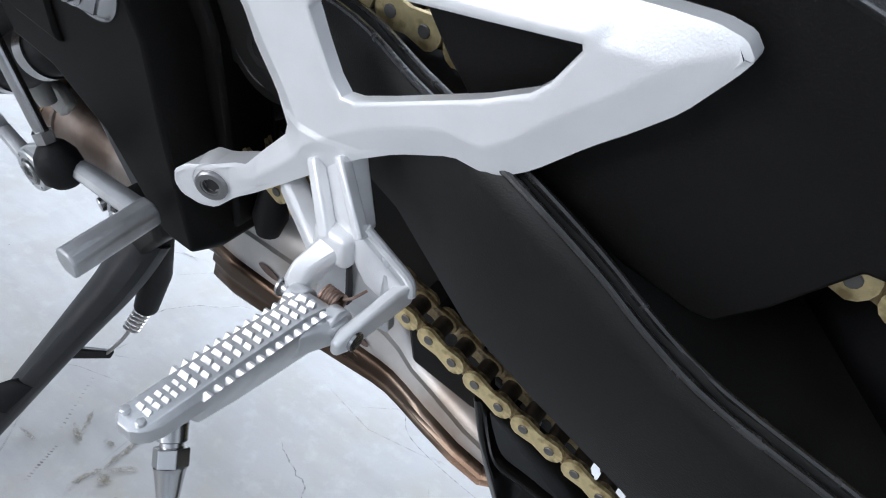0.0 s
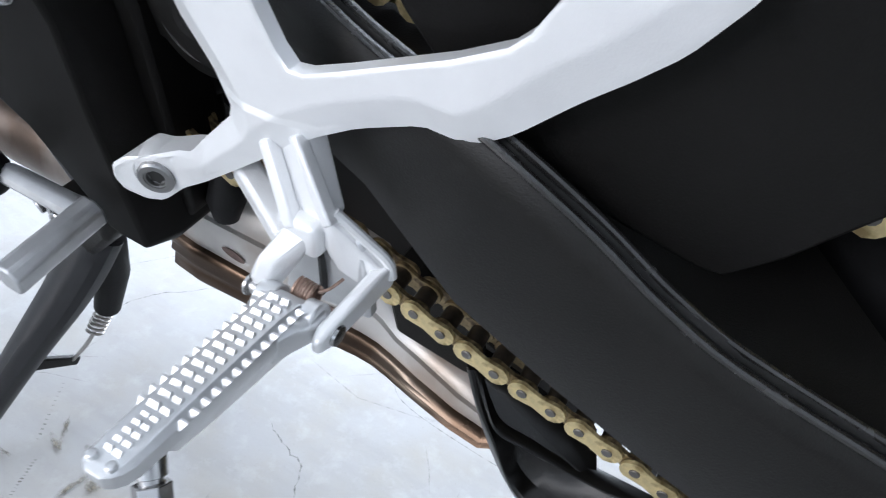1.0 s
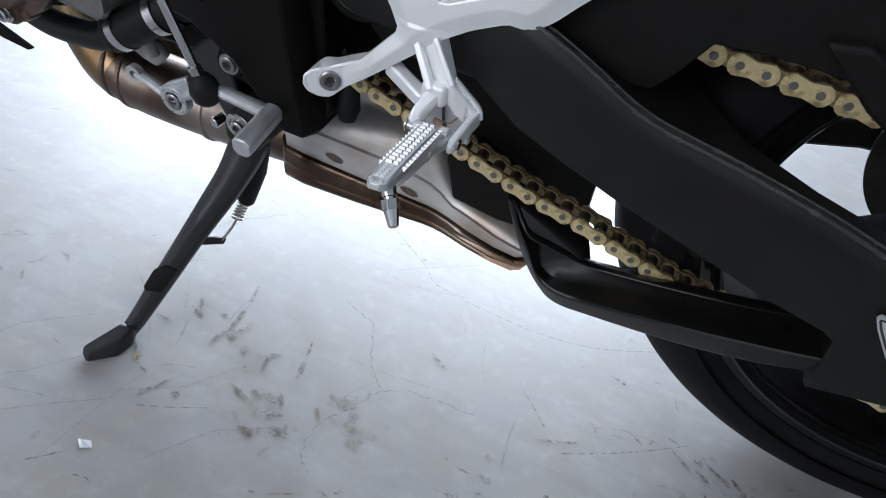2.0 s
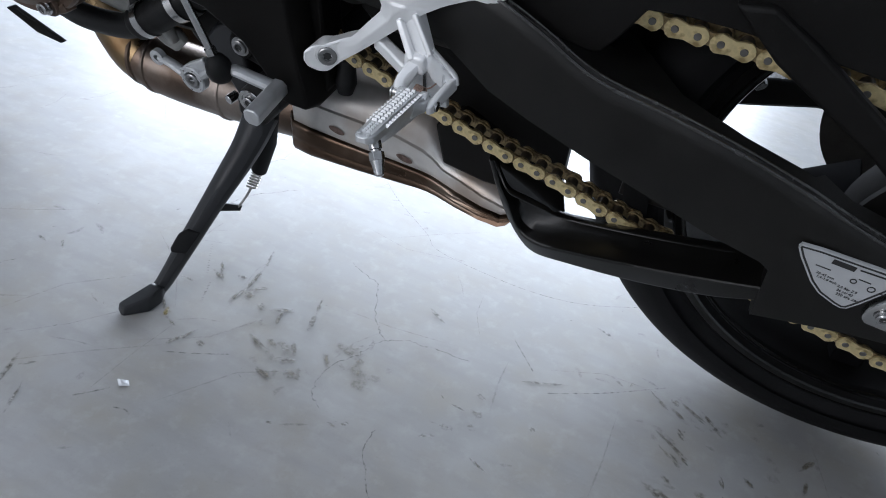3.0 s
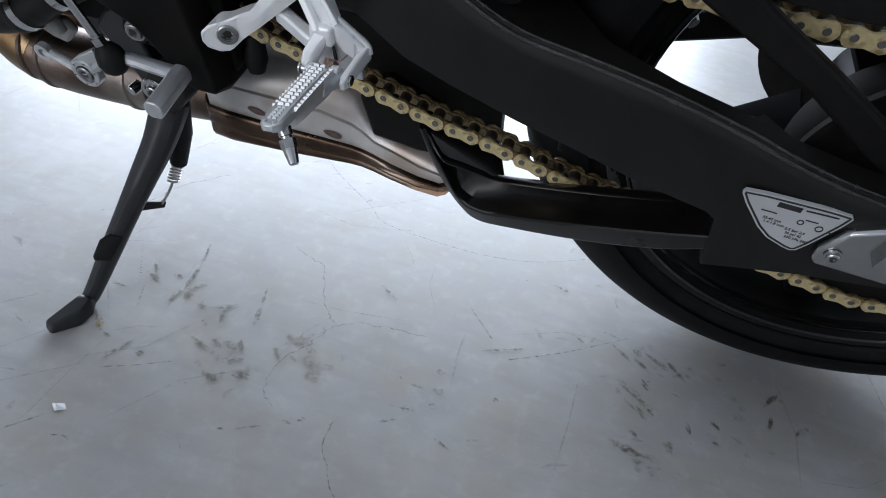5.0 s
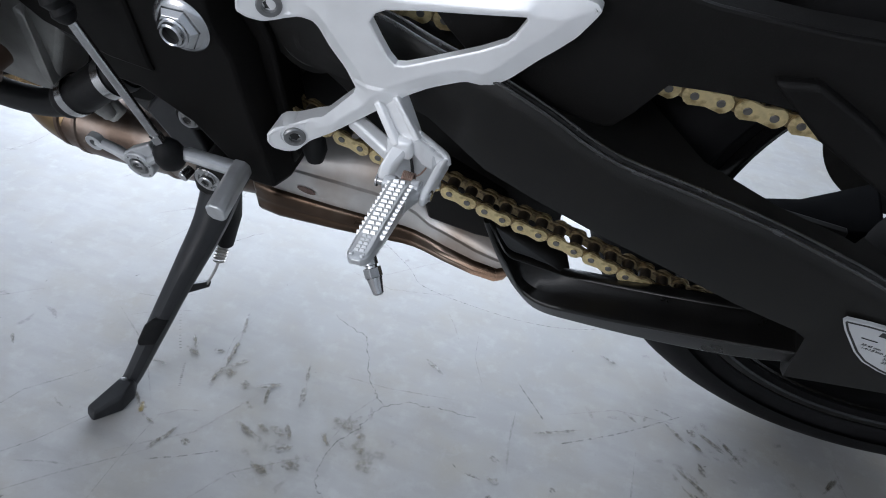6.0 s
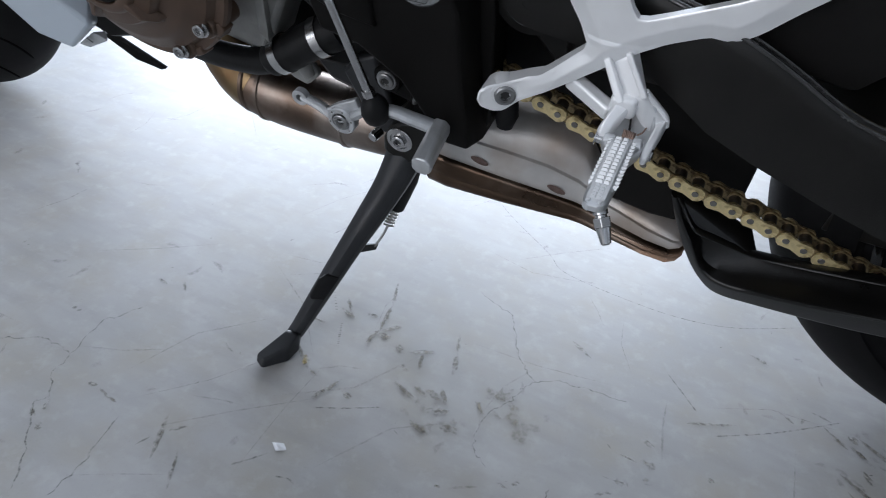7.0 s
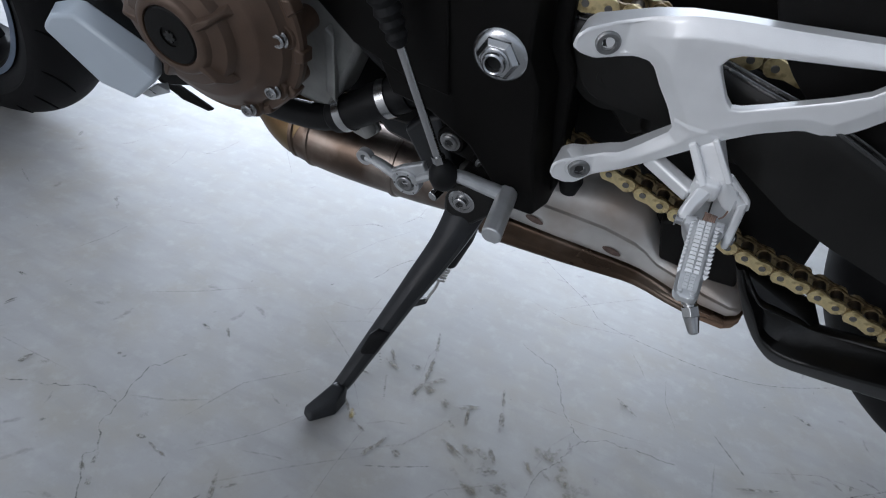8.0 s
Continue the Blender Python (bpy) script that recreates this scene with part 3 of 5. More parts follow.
def link_mesh(name, outer):
    bm = bmesh.new()
    ys = ((-0.0098, -0.0078), (0.0078, 0.0098)) if outer else ((-0.0074, -0.0052), (0.0052, 0.0074))
    for a, b in ys:
        bm = prism(plate_ring(0.0074 if outer else 0.0068, 0.0053 if outer else 0.0046), a, b, bm=bm)
    me = bpy.data.meshes.new(name)
    # near outer plates take the paler gold, all other plates the darker one
    for f in bm.faces:
        f.material_index = 0 if outer and f.calc_center_median().y < 0 else 2
    k = len(bm.faces)
    for x in (-PITCH / 2, PITCH / 2):
        if outer:
            for s in (-1, 1):
                bm = lathe([(0.0027, 0.0096 * s), (0.0027, 0.0104 * s), (0.0024, 0.0107 * s), (0.0, 0.0106 * s)], (x, 0, 0), n=10, bm=bm)
        else:
            bm = lathe([(0.0051, -0.0052), (0.0051, 0.0052)], (x, 0, 0), n=12, bm=bm)
            for s in (-1, 1):
                # sealing ring between the plates
                bm = lathe([(0.0052, 0.0066 * s), (0.0056, 0.0076 * s), (0.0052, 0.0086 * s)], (x, 0, 0), n=12, bm=bm)
    bm.faces.ensure_lookup_table()
    for f in bm.faces[k:]:
        f.material_index = 1
    bmesh.ops.recalc_face_normals(bm, faces=bm.faces)
    bm.to_mesh(me)
    bm.free()
    me.materials.append(GOLD)
    me.materials.append(DARK_STEEL if not outer else PIN)
    me.materials.append(DARK_GOLD)
    me.shade_smooth()
    me.set_sharp_from_angle(angle=radians(40))
    return me


OUTER, INNER = link_mesh("outer_link", True), link_mesh("inner_link", False)
line = chain_line()
steps = np.cumsum([0] + [math.dist(a, b) for a, b in zip(line, line[1:])])
count = 2 * int(round(steps[-1] / PITCH / 2))
def on_chain(s):
    s = s % steps[-1]
    return np.array([np.interp(s, steps, [p[0] for p in line]), np.interp(s, steps, [p[1] for p in line])])
START = float(np.interp(0.1823, [p[0] for p in line[:85]], steps[:85]))
gap = steps[-1] / count
chain = new("drive_chain", OUTER)
chain.parent = bike
chain["label"] = "gold-plated drive chain with grease on its rollers"
for k in range(count):
    a, b = on_chain(START + k * gap), on_chain(START + (k + 1) * gap)
    m = (a + b) / 2
    at = pose(m[0], -0.0900, m[1], 0, -math.degrees(math.atan2(b[1] - a[1], b[0] - a[0])), 0)
    if k == 0:
        chain.matrix_basis = at
        first = at.inverted()
        continue
    ob = new("outer_link" if k % 2 == 0 else "inner_link", OUTER if k % 2 == 0 else INNER)
    ob.parent = chain
    ob.matrix_basis = first @ at

# ---- wheels ----
def tyre_profile(radius, half, rho, bead):
    """Cross-section of a tyre as (radius, across), a closed ring."""
    top = [(radius - rho * (1 - math.cos(a)), half * math.sin(a) / math.sin(1.3)) for a in np.linspace(-1.3, 1.3, 23)]
    side = [(top[-1][0] - 0.012, half * 1.0), (bead + 0.026, half * 0.93), (bead + 0.012, half * 0.86), (bead + 0.010, half * 0.83), (bead, half * 0.80)]
    under = [(bead + 0.012, half * 0.70), (radius - 0.03, half * 0.6), (radius - 0.022, 0)]
    return top + side + under + [(r, -y) for r, y in (under[1], under[0], *side[::-1])]


def wheel(name, centre, radius, half, rho, rim_r, axis, label, spokes, turn, well, slant):
    c, w = Vector(centre), rim_r
    a = Vector(axis).normalized()
    rim = part(name, lathe([(w + 0.005, -half * 0.83), (w + 0.005, -half * 0.77), (w - 0.004, -half * 0.74), (w - 0.006, -half * 0.4), (w - 0.008, 0), (w - 0.006, half * 0.4), (w - 0.004, half * 0.74), (w + 0.005, half * 0.77), (w + 0.005, half * 0.83), (w - 0.004, half * 0.84), (w - 0.008, half * 0.78), (w - well * 0.6, half * 0.66), (w - well, half * 0.35), (w - well - 0.004, 0), (w - well, -half * 0.35), (w - well * 0.6, -half * 0.66), (w - 0.008, -half * 0.78), (w - 0.004, -half * 0.84)], c, axis, 96, closed=True), RIM, bike, label)
    part("tyre", lathe(tyre_profile(radius, half, rho, rim_r + 0.002), c, axis, 144, closed=True), TYRE, rim, "black road tyre with grooved tread")
    part("hub", lathe([(0.02, -0.085), (0.05, -0.075), (0.058, -0.04), (0.05, 0), (0.055, 0.05), (0.03, 0.06)], c, axis, 32), RIM, rim)
    u = a.cross(Vector((0, 0, 1))).normalized()
    v = a.cross(u)
    for k in range(spokes):
        t = turn + 2 * math.pi * k / spokes
        d, e = math.cos(t) * u + math.sin(t) * v, -math.sin(t) * u + math.cos(t) * v
        pts = []
        end = (w - well + 0.002) * d
        start = 0.068 * (math.cos(t + slant) * u + math.sin(t + slant) * v)
        f = (end - start).normalized()
        g = a.cross(f)
        for k2, wd, dp in ((0.0, 0.020, 0.030), (0.4, 0.013, 0.020), (1.0, 0.018, 0.024)):
            pts.append([c + start.lerp(end, k2) + s * wd * g + q * dp * a for s, q in ((-1, -0.5), (-0.8, -1), (0.8, -1), (1, -0.5), (1, 0.5), (0.8, 1), (-0.8, 1), (-1, 0.5))])
        part("spoke", loft(pts), MATT_BLACK, rim, "", 0.002)
    return rim, u, v, a


# the first spoke leaves the rim at the front, a little below the axle
SPOKE_DEG, SLANT_DEG = 158.0, 4.0
SPOKE, SLANT = radians(SPOKE_DEG), radians(SLANT_DEG)
rear, u, v, a = wheel("rear_wheel", (AXLE[0], 0, AXLE[1]), 0.3040, 0.076, 0.080, 0.214, (0, 1, 0), "satin black cast rear wheel", 5, SPOKE, 0.007, SLANT)
tyre_c = Vector((AXLE[0], 0, AXLE[1]))
hub_c = Vector((SPROCKET[0], 0, SPROCKET[1]))
part("rim_lip", lathe([(0.2205, -0.0645), (0.2205, -0.0655), (0.2170, -0.0665), (0.2125, -0.0655), (0.2105, -0.0630), (0.2120, -0.0610)], tyre_c, n=110, closed=True), GLOSS, rear, "glossy black rim edge")
part("rim_step", lathe([(0.2065, -0.0560), (0.2060, -0.0572), (0.2040, -0.0570), (0.2030, -0.0550)], tyre_c, n=110, closed=True), GLOSS, rear)
part("sprocket", lathe([(0.110, -0.093), (0.110, -0.087), (0.078, -0.087), (0.078, -0.093)], hub_c, n=90, closed=True), SHADED_STEEL, rear, "steel rear sprocket with shade put into its dark colour")
part("sprocket_carrier", lathe([(0.085, -0.0865), (0.085, -0.082), (0.040, -0.080), (0.030, -0.11), (0, -0.11)], hub_c, n=40), SHADED_STEEL, rear)
part("cush_drum", lathe([(0.082, -0.081), (0.088, -0.070), (0.088, -0.040), (0.070, -0.030), (0.040, -0.030)], tyre_c, n=48), SHADED_STEEL, rear, "cush drive drum with shade put into its black colour")
part("brake_disc", lathe([(0.104, 0.108), (0.104, 0.113), (0.062, 0.113), (0.062, 0.108)], tyre_c, n=72, closed=True), DISC, rear, "dark rear brake disc")
part("valve", tube([(0.3990, -0.004, 0.3715), (0.4035, -0.010, 0.3690), (0.4065, -0.014, 0.3672)], [0.0058, 0.0058, 0.0048], 12), STEEL, rear, "bright valve stem")
turned = Vector((0.05, 1, 0.0))
front, fu, fv, fa = wheel("front_wheel", (-0.876, 0.0, 0.308), 0.303, 0.060, 0.060, 0.216, turned, "satin black cast front wheel", 5, 0.3, 0.016, 0.5)
part("rim_stripe", lathe([(0.2215, -0.0520), (0.2215, -0.0515), (0.214, -0.0525), (0.214, -0.0530)], (-0.876, 0, 0.308), turned, 72, closed=True), STRIPE, front, "blue-grey rim stripe")

# slanting tread grooves as raised darker strips, the shade put into their colour
for k in range(22):
    t0 = 2 * math.pi * k / 22
    line = []
    for i in range(9):
        f = i / 8
        a, t = -1.15 + 0.75 * f, t0 + 0.16 * f * f
        rr, yy = 0.303 - 0.060 * (1 - math.cos(a)) - 0.0004, 0.060 * math.sin(a) / math.sin(1.3)
        line.append(Vector((-0.876, 0, 0.308)) + rr * (math.cos(t) * fu + math.sin(t) * fv) + yy * fa)
    part("groove_shade", tube(line, [0.0008, 0.0016, 0.0018, 0.0018, 0.0018, 0.0018, 0.0018, 0.0016, 0.0008], 6), MATT_BLACK, front)

# ---- foot rest bracket ----
GUARD = [(0.0525, 0.458), (0.054, 0.466), (0.060, 0.472), (0.070, 0.4755), (0.097, 0.4830), (0.116, 0.4895), (0.140, 0.4930), (0.167, 0.4950), (0.212, 0.4995), (0.241, 0.5030), (0.254, 0.5040), (0.261, 0.5030), (0.2645, 0.4995), (0.2625, 0.4950), (0.255, 0.482), (0.246, 0.472), (0.237, 0.463), (0.223, 0.447), (0.2125, 0.4385), (0.206, 0.4375), (0.196, 0.4375), (0.175, 0.427), (0.158, 0.416), (0.140, 0.400), (0.124, 0.386), (0.099, 0.364), (0.084, 0.351), (0.074, 0.3435), (0.066, 0.3425), (0.0575, 0.346), (0.0545, 0.352), (0.0555, 0.360), (0.062, 0.3655), (0.073, 0.3685), (0.090, 0.3750), (0.097, 0.379), (0.110, 0.394), (0.1260, 0.412), (0.1180, 0.427), (0.1095, 0.439), (0.1025, 0.4505), (0.098, 0.4535), (0.089, 0.4530), (0.078, 0.4530), (0.067, 0.4510), (0.0585, 0.4535)]
GUARD = [(x - 0.002, z - 0.0045) if x < 0.083 else (x, z) for x, z in GUARD]
GUARD = round_off(GUARD, 1, 0.15)
WINDOW = [(0.148, 0.4755), (0.142, 0.472), (0.1385, 0.466), (0.1435, 0.4555), (0.149, 0.4455), (0.1535, 0.4405), (0.159, 0.4415), (0.172, 0.4475), (0.204, 0.4635), (0.218, 0.472), (0.2225, 0.477), (0.228, 0.488), (0.2275, 0.4895), (0.200, 0.485), (0.169, 0.480)]


def shoulder(x, z):
    """How far the edge of the front stands out: least behind the slanting bolt bosses."""
    return float(np.interp(x, (0.052, 0.081, 0.108), (-0.1425, -0.1322, -0.1375 if z > 0.42 else -0.1385)))


def within(p, ring):
    """Whether p lies inside a ring."""
    inside = False
    for a, b in zip(ring, ring[1:] + ring[:1]):
        if (a[1] > p[1]) != (b[1] > p[1]) and p[0] < (b[0] - a[0]) * (p[1] - a[1]) / (b[1] - a[1]) + a[0]:
            inside = not inside
    return inside


def to_edge(pts, ring):
    """The distance of every point from a ring."""
    a = np.array(ring)
    d = np.roll(a, -1, 0) - a
    v = pts[:, None, :] - a[None]
    f = np.clip((v * d).sum(2) / ((d * d).sum(1) + 1e-12), 0, 1)
    return np.sqrt(((v - f[..., None] * d) ** 2).sum(2)).min(1)


def cast_front(outline, hole, y_back, inset, chamfer=0.0095, rise=0.0042, grid=0.0014):
    """A cast frame whose front rises in broad facets from its edges to a ridge."""
    made = bmesh.new()
    flat, lines, deep = [], [], []

    def swell_out(x):
        return rise * float(np.interp(x, (0.085, 0.112, 0.22, 0.255), (0.05, 1.0, 1.0, 0.55)))

    for ring, d in ((outline, -inset), (hole, inset * 0.5)):
        inner = swell(ring, d)
        if ring is outline:
            front = [shoulder(x, z) for x, z in ring]
            back = [y_back + float(np.interp(x, (0.083, 0.125), (0.0135, 0.004))) for x, z in ring]
        else:
            front = [shoulder(x, z) - swell_out(x) for x, z in ring]
            back = [y + 0.0062 for y in front]
        a = [made.verts.new((x, y, z)) for (x, z), y in zip(ring, back)]
        b = [made.verts.new((x, y + 0.0007, z)) for (x, z), y in zip(ring, front)]
        c = [made.verts.new((p, y, q)) for (p, q), y in zip(inner, front)]
        for lo, hi in ((a, b), (b, c)):
            for k in range(len(ring)):
                n = (k + 1) % len(ring)
                made.faces.new((lo[k], lo[n], hi[n], hi[k]))
        k0 = len(flat)
        flat += [Vector(p) for p in inner]
        deep += front
        lines += [(k0 + k, k0 + (k + 1) % len(ring)) for k in range(len(ring))]
    n0, n1 = len(outline), len(outline) + len(hole)
    rim, gap = [tuple(p) for p in flat[:n0]], [tuple(p) for p in flat[n0:n1]]
    inside = []
    for row, z in enumerate(np.arange(0.335, 0.508, grid * 0.866)):
        for x in np.arange(0.048, 0.268, grid):
            p = (float(x) + grid / 2 * (row % 2), float(z))
            if within(p, rim) and not within(p, gap):
                inside.append(p)
    far, near = to_edge(np.array(inside), rim), to_edge(np.array(inside), gap)
    for p, d, e in zip(inside, far, near):
        if min(d, e) > 0.0006:
            flat.append(Vector(p))
            deep.append(shoulder(*p) - swell_out(p[0]) * min(1.0, float(d) / min(chamfer, float(d + e) * 0.75)))
    vs, es, fs, ov, oe, of = geometry.delaunay_2d_cdt(flat, lines, [], 0, 1e-6)
    tops = [made.verts.new((v.x, deep[o[0]] if o else -0.1385, v.y)) for v, o in zip(vs, ov)]
    for f in fs:
        mid = sum((vs[k] for k in f), Vector((0, 0))) / len(f)
        if len(set(f)) == len(f) and within(mid, rim) and not within(mid, gap):
            made.faces.new([tops[k] for k in f])
    bmesh.ops.remove_doubles(made, verts=made.verts, dist=2e-5)
    return made


guard = part("foot_rest_bracket", cast_front(GUARD, WINDOW, -0.1330, 0.0018), SILVER, bike, "silver cast aluminium foot rest bracket with open heel guard", 0.0, 3, 50)
SLANT_OUT = Vector((0.42, -0.90, 0.02)).normalized()
for at in ((0.0703, -0.1345, 0.4587), (0.0721, -0.1345, 0.3539)):
    at = Vector(at)
    part("bolt_boss", lathe([(0.0110, -0.012), (0.0110, -0.0010), (0.0106, 0.0004), (0.0100, 0.0004), (0.0096, -0.0012), (0, -0.0012)], at, SLANT_OUT, 36), SILVER, guard)
    star_bolt("bolt", at - 0.0012 * SLANT_OUT, 0.0080, guard, DARK_BOLT, out=SLANT_OUT, depth=0.0048, washer=1.12)

# cast arms down to the hinge
part("rear_arm", hull([(0.137, -0.126, 0.410), (0.154, -0.127, 0.421), (0.138, -0.136, 0.405), (0.155, -0.139, 0.415), (0.154, -0.136, 0.384), (0.171, -0.137, 0.390), (0.155, -0.146, 0.383), (0.171, -0.147, 0.391)]), SILVER, guard, "", 0.0025, 3)
part("arm_rib", strip((0.1405, -0.139, 0.4085), (0.1575, -0.1495, 0.3850), 0.0026, 0.003, 0.0030, 0.003, (1, 0, 0.3)), SILVER, guard, "", 0.0014, 3)
part("arm_rib", strip((0.1530, -0.139, 0.4160), (0.1715, -0.1470, 0.3920), 0.0019, 0.003, 0.0021, 0.003, (1, 0, 0.3)), SILVER, guard, "", 0.0011, 3)
part("front_arm", strip((0.117, -0.129, 0.379), (0.152, -0.146, 0.373), 0.0058, 0.0050, 0.0056, 0.0054, (0.5, -0.3, 1)), SILVER, guard, "", 0.0022, 3)
part("arm_groove", strip((0.122, -0.1345, 0.3795), (0.146, -0.1480, 0.3755), 0.0022, 0.0012, 0.0022, 0.0012, (0.5, -0.3, 1)), SILVER, guard, "", 0.0010, 2)
part("knuckle", hull([(0.159 + 0.0090 * x, -0.1455 + 0.006 * y, 0.3820 + 0.0080 * z) for x, y, z in itertools.product((-1, 1), (-1, 1), (-1, 1))]), SILVER, guard, "", 0.0035, 4)
part("front_ear", hull([(0.1680, -0.1440, 0.3890), (0.1570, -0.1440, 0.3910), (0.1530, -0.1440, 0.3800), (0.1620, -0.1440, 0.3750), (0.1590, -0.1600, 0.3690), (0.1570, -0.1605, 0.3760), (0.1505, -0.1615, 0.3770), (0.1475, -0.1620, 0.3690), (0.1490, -0.1625, 0.3600), (0.1560, -0.1615, 0.3600), (0.1545, -0.1660, 0.3650), (0.1500, -0.1660, 0.3680)]), SILVER, guard, "", 0.0026, 4)
part("rear_cheek", hull([(0.1610, -0.1405, 0.3900), (0.1690, -0.1405, 0.3945), (0.1880, -0.1345, 0.3735), (0.1900, -0.1340, 0.3640), (0.1840, -0.1385, 0.3600), (0.1760, -0.1420, 0.3680), (0.1610, -0.1460, 0.3850), (0.1690, -0.1470, 0.3925), (0.1870, -0.1400, 0.3720), (0.1890, -0.1395, 0.3640), (0.1830, -0.1435, 0.3605), (0.1750, -0.1475, 0.3690)]), SILVER, guard, "", 0.0024, 4)
part("cheek_rim", tube(smooth_path([(0.1705, -0.1440, 0.3950), (0.1790, -0.1400, 0.3845), (0.1875, -0.1365, 0.3740), (0.1895, -0.1365, 0.3665)], 4), 0.0021, 10), SILVER, guard)
part("rear_ear", hull([(x, y, z + dz) for x, y, z, h in ((0.1900, -0.1345, 0.3670, 0.0062), (0.1838, -0.1355, 0.3665, 0.0062), (0.1862, -0.1690, 0.3640, 0.0052), (0.1806, -0.1690, 0.3635, 0.0052), (0.1850, -0.1745, 0.3635, 0.0032), (0.1815, -0.1745, 0.3632, 0.0032)) for dz in (-h, h)]), SILVER, guard, "", 0.0022, 4)
part("hinge_web", hull([(0.154, -0.146, 0.384), (0.180, -0.142, 0.384), (0.151, -0.150, 0.349), (0.187, -0.146, 0.349), (0.154, -0.140, 0.384), (0.180, -0.137, 0.384), (0.151, -0.143, 0.349), (0.187, -0.140, 0.349)]), SILVER_PEG, guard, "", 0.0015)
# Black strip painted in as the shade of a slot in the web.
part("slot_shade", hull([(0.1660, -0.1485, 0.3740), (0.1672, -0.1485, 0.3740), (0.1690, -0.1500, 0.3560), (0.1678, -0.1500, 0.3560), (0.1660, -0.1440, 0.3740), (0.1690, -0.1440, 0.3560)]), INK_AND_SHADE, guard)
part("hinge_pin", tube([(0.1490, -0.1645, 0.3640), (0.1862, -0.1660, 0.3635)], 0.0031, 14), STEEL, guard, "plated hinge pin")
part("pin_head", lathe([(0.0038, -0.0006), (0.0042, 0.0004), (0.0038, 0.0014), (0, 0.0016)], (0.1862, -0.1660, 0.3635), (1, 0, 0), 18), STEEL, guard)
part("clip", lathe([(0.0046, 0), (0.0046, 0.0010), (0.003, 0.0010)], (0.1482, -0.1645, 0.3640), (1, 0, 0), 14), STEEL, guard)
part("return_spring", coil((0.1650, -0.1590, 0.3670), (0.1725, -0.1590, 0.3665), 0.0040, 0.0008, 6), RUST_SPRING, guard, "brownish wound return spring")
part("spring_leg", tube(smooth_path([(0.1740, -0.1590, 0.3708), (0.1765, -0.1560, 0.3712), (0.1780, -0.1500, 0.3715)], 4), 0.0006, 8), RUST_SPRING, guard)

# foot rest
root, tip = Vector((0.1670, -0.166, 0.3650)), Vector((0.1668, -0.2425, 0.3755))
way = (tip - root).normalized()
side = Vector((1, 0, 0.10)) - way * way.x
side.normalize()
over = -way.cross(side)
if over.z < 0:
    over = -over
SECT = ((-0.02, 0.0067, 0.0050, 0.0091, 0.000, 0.0052, -0.0080), (0.04, 0.0065, 0.0066, 0.0091, 0.001, 0.0052, -0.0125), (0.15, 0.0060, 0.0072, 0.0084, 0.001, 0.0047, -0.0130), (0.55, 0.0058, 0.0068, 0.0080, 0.001, 0.0043, -0.0112), (0.74, 0.0058, 0.0064, 0.0078, 0.001, 0.0040, -0.0095), (0.79, 0.0058, 0.0062, 0.0076, 0.001, 0.0047, -0.0040), (0.92, 0.0057, 0.0058, 0.0074, 0.001, 0.0047, -0.0024), (0.97, 0.0052, 0.0056, 0.0066, 0.0015, 0.0042, -0.0015), (1.00, 0.0042, 0.0051, 0.0053, 0.002, 0.0034, -0.0006), (1.02, 0.0024, 0.0042, 0.0030, 0.002, 0.0020, 0.0008))
rings = []
for f, tw, th, mw, mh, bw, bh in SECT:
    p = root + f * (tip - root)
    rings.append([p + a * side + b * over for a, b in ((-tw, th), (tw, th), (mw, mh + 0.003), (mw, mh - 0.002), (bw, bh), (-bw, bh), (-mw, mh - 0.002), (-mw, mh + 0.003))])
peg = part("foot_rest", loft(rings), SILVER_PEG, bike, "ribbed bare aluminium foot rest", 0.0022, 3)


def teeth(f0, f1, rows, cols, tall, thick, bm):
    """Rows of cast grips; cols: place across, width and outward lean of each column."""
    for k in range(rows):
        f = f0 + (f1 - f0) * k / (rows - 1)
        for c, wide, lean in cols:
            p = root + f * (tip - root) + c * side + over * (0.0070 - 0.0012 * f - 0.14 * abs(c) - (0.0014 if lean else 0))
            w, h = wide / 2, thick / 2
            foot = [p + s * w * side + q * h * way for s in (-1, 1) for q in (-1, 1)]
            ridge = [p + s * w * 0.75 * side + q * h * 0.35 * way - 0.0009 * way + over * tall + side * lean * 0.0016 for s in (-1, 1) for q in (-1, 1)]
            bm = hull(foot + ridge, bm)
    return bm


bm = teeth(0.07, 0.73, 13, ((-0.0062, 0.0034, -0.6), (-0.0020, 0.0046, 0), (0.0026, 0.0036, 0), (0.0068, 0.0036, 1.2)), 0.0022, 0.0026, bmesh.new())
bm = teeth(0.775, 0.93, 5, ((-0.0050, 0.0026, -0.5), (-0.0017, 0.0030, 0), (0.0017, 0.0030, 0), (0.0050, 0.0024, 0.5)), 0.0012, 0.0017, bm)
part("ribs", bm, SILVER_PEG, peg)
for c in (-0.0036, 0.0036):
    dot = root + 0.975 * (tip - root) + c * side + over * 0.0058
    part("tip_boss", lathe([(0.0016, -0.001), (0.0016, 0.0008), (0.0012, 0.0012), (0, 0.0013)], dot, over, 14), SILVER_PEG, peg)
for lo, hi in ((-0.0125, -0.0045), (0.0062, 0.0128)):
    part("hinge_lug", tube([root + lo * side, root + hi * side], 0.0064, 18), SILVER_PEG, peg, "", 0.0008)
part("neck", loft([[root + f * (tip - root) + a * w * side + b * over for a, b in ((-1, 0.004), (1, 0.004), (1.05, 0.000), (0.85, -0.009), (-0.85, -0.009), (-1.05, 0.000))] for f, w in ((-0.04, 0.0142), (0.05, 0.0130), (0.14, 0.0100), (0.24, 0.0078))]), SILVER_PEG, peg, "", 0.0018, 3)
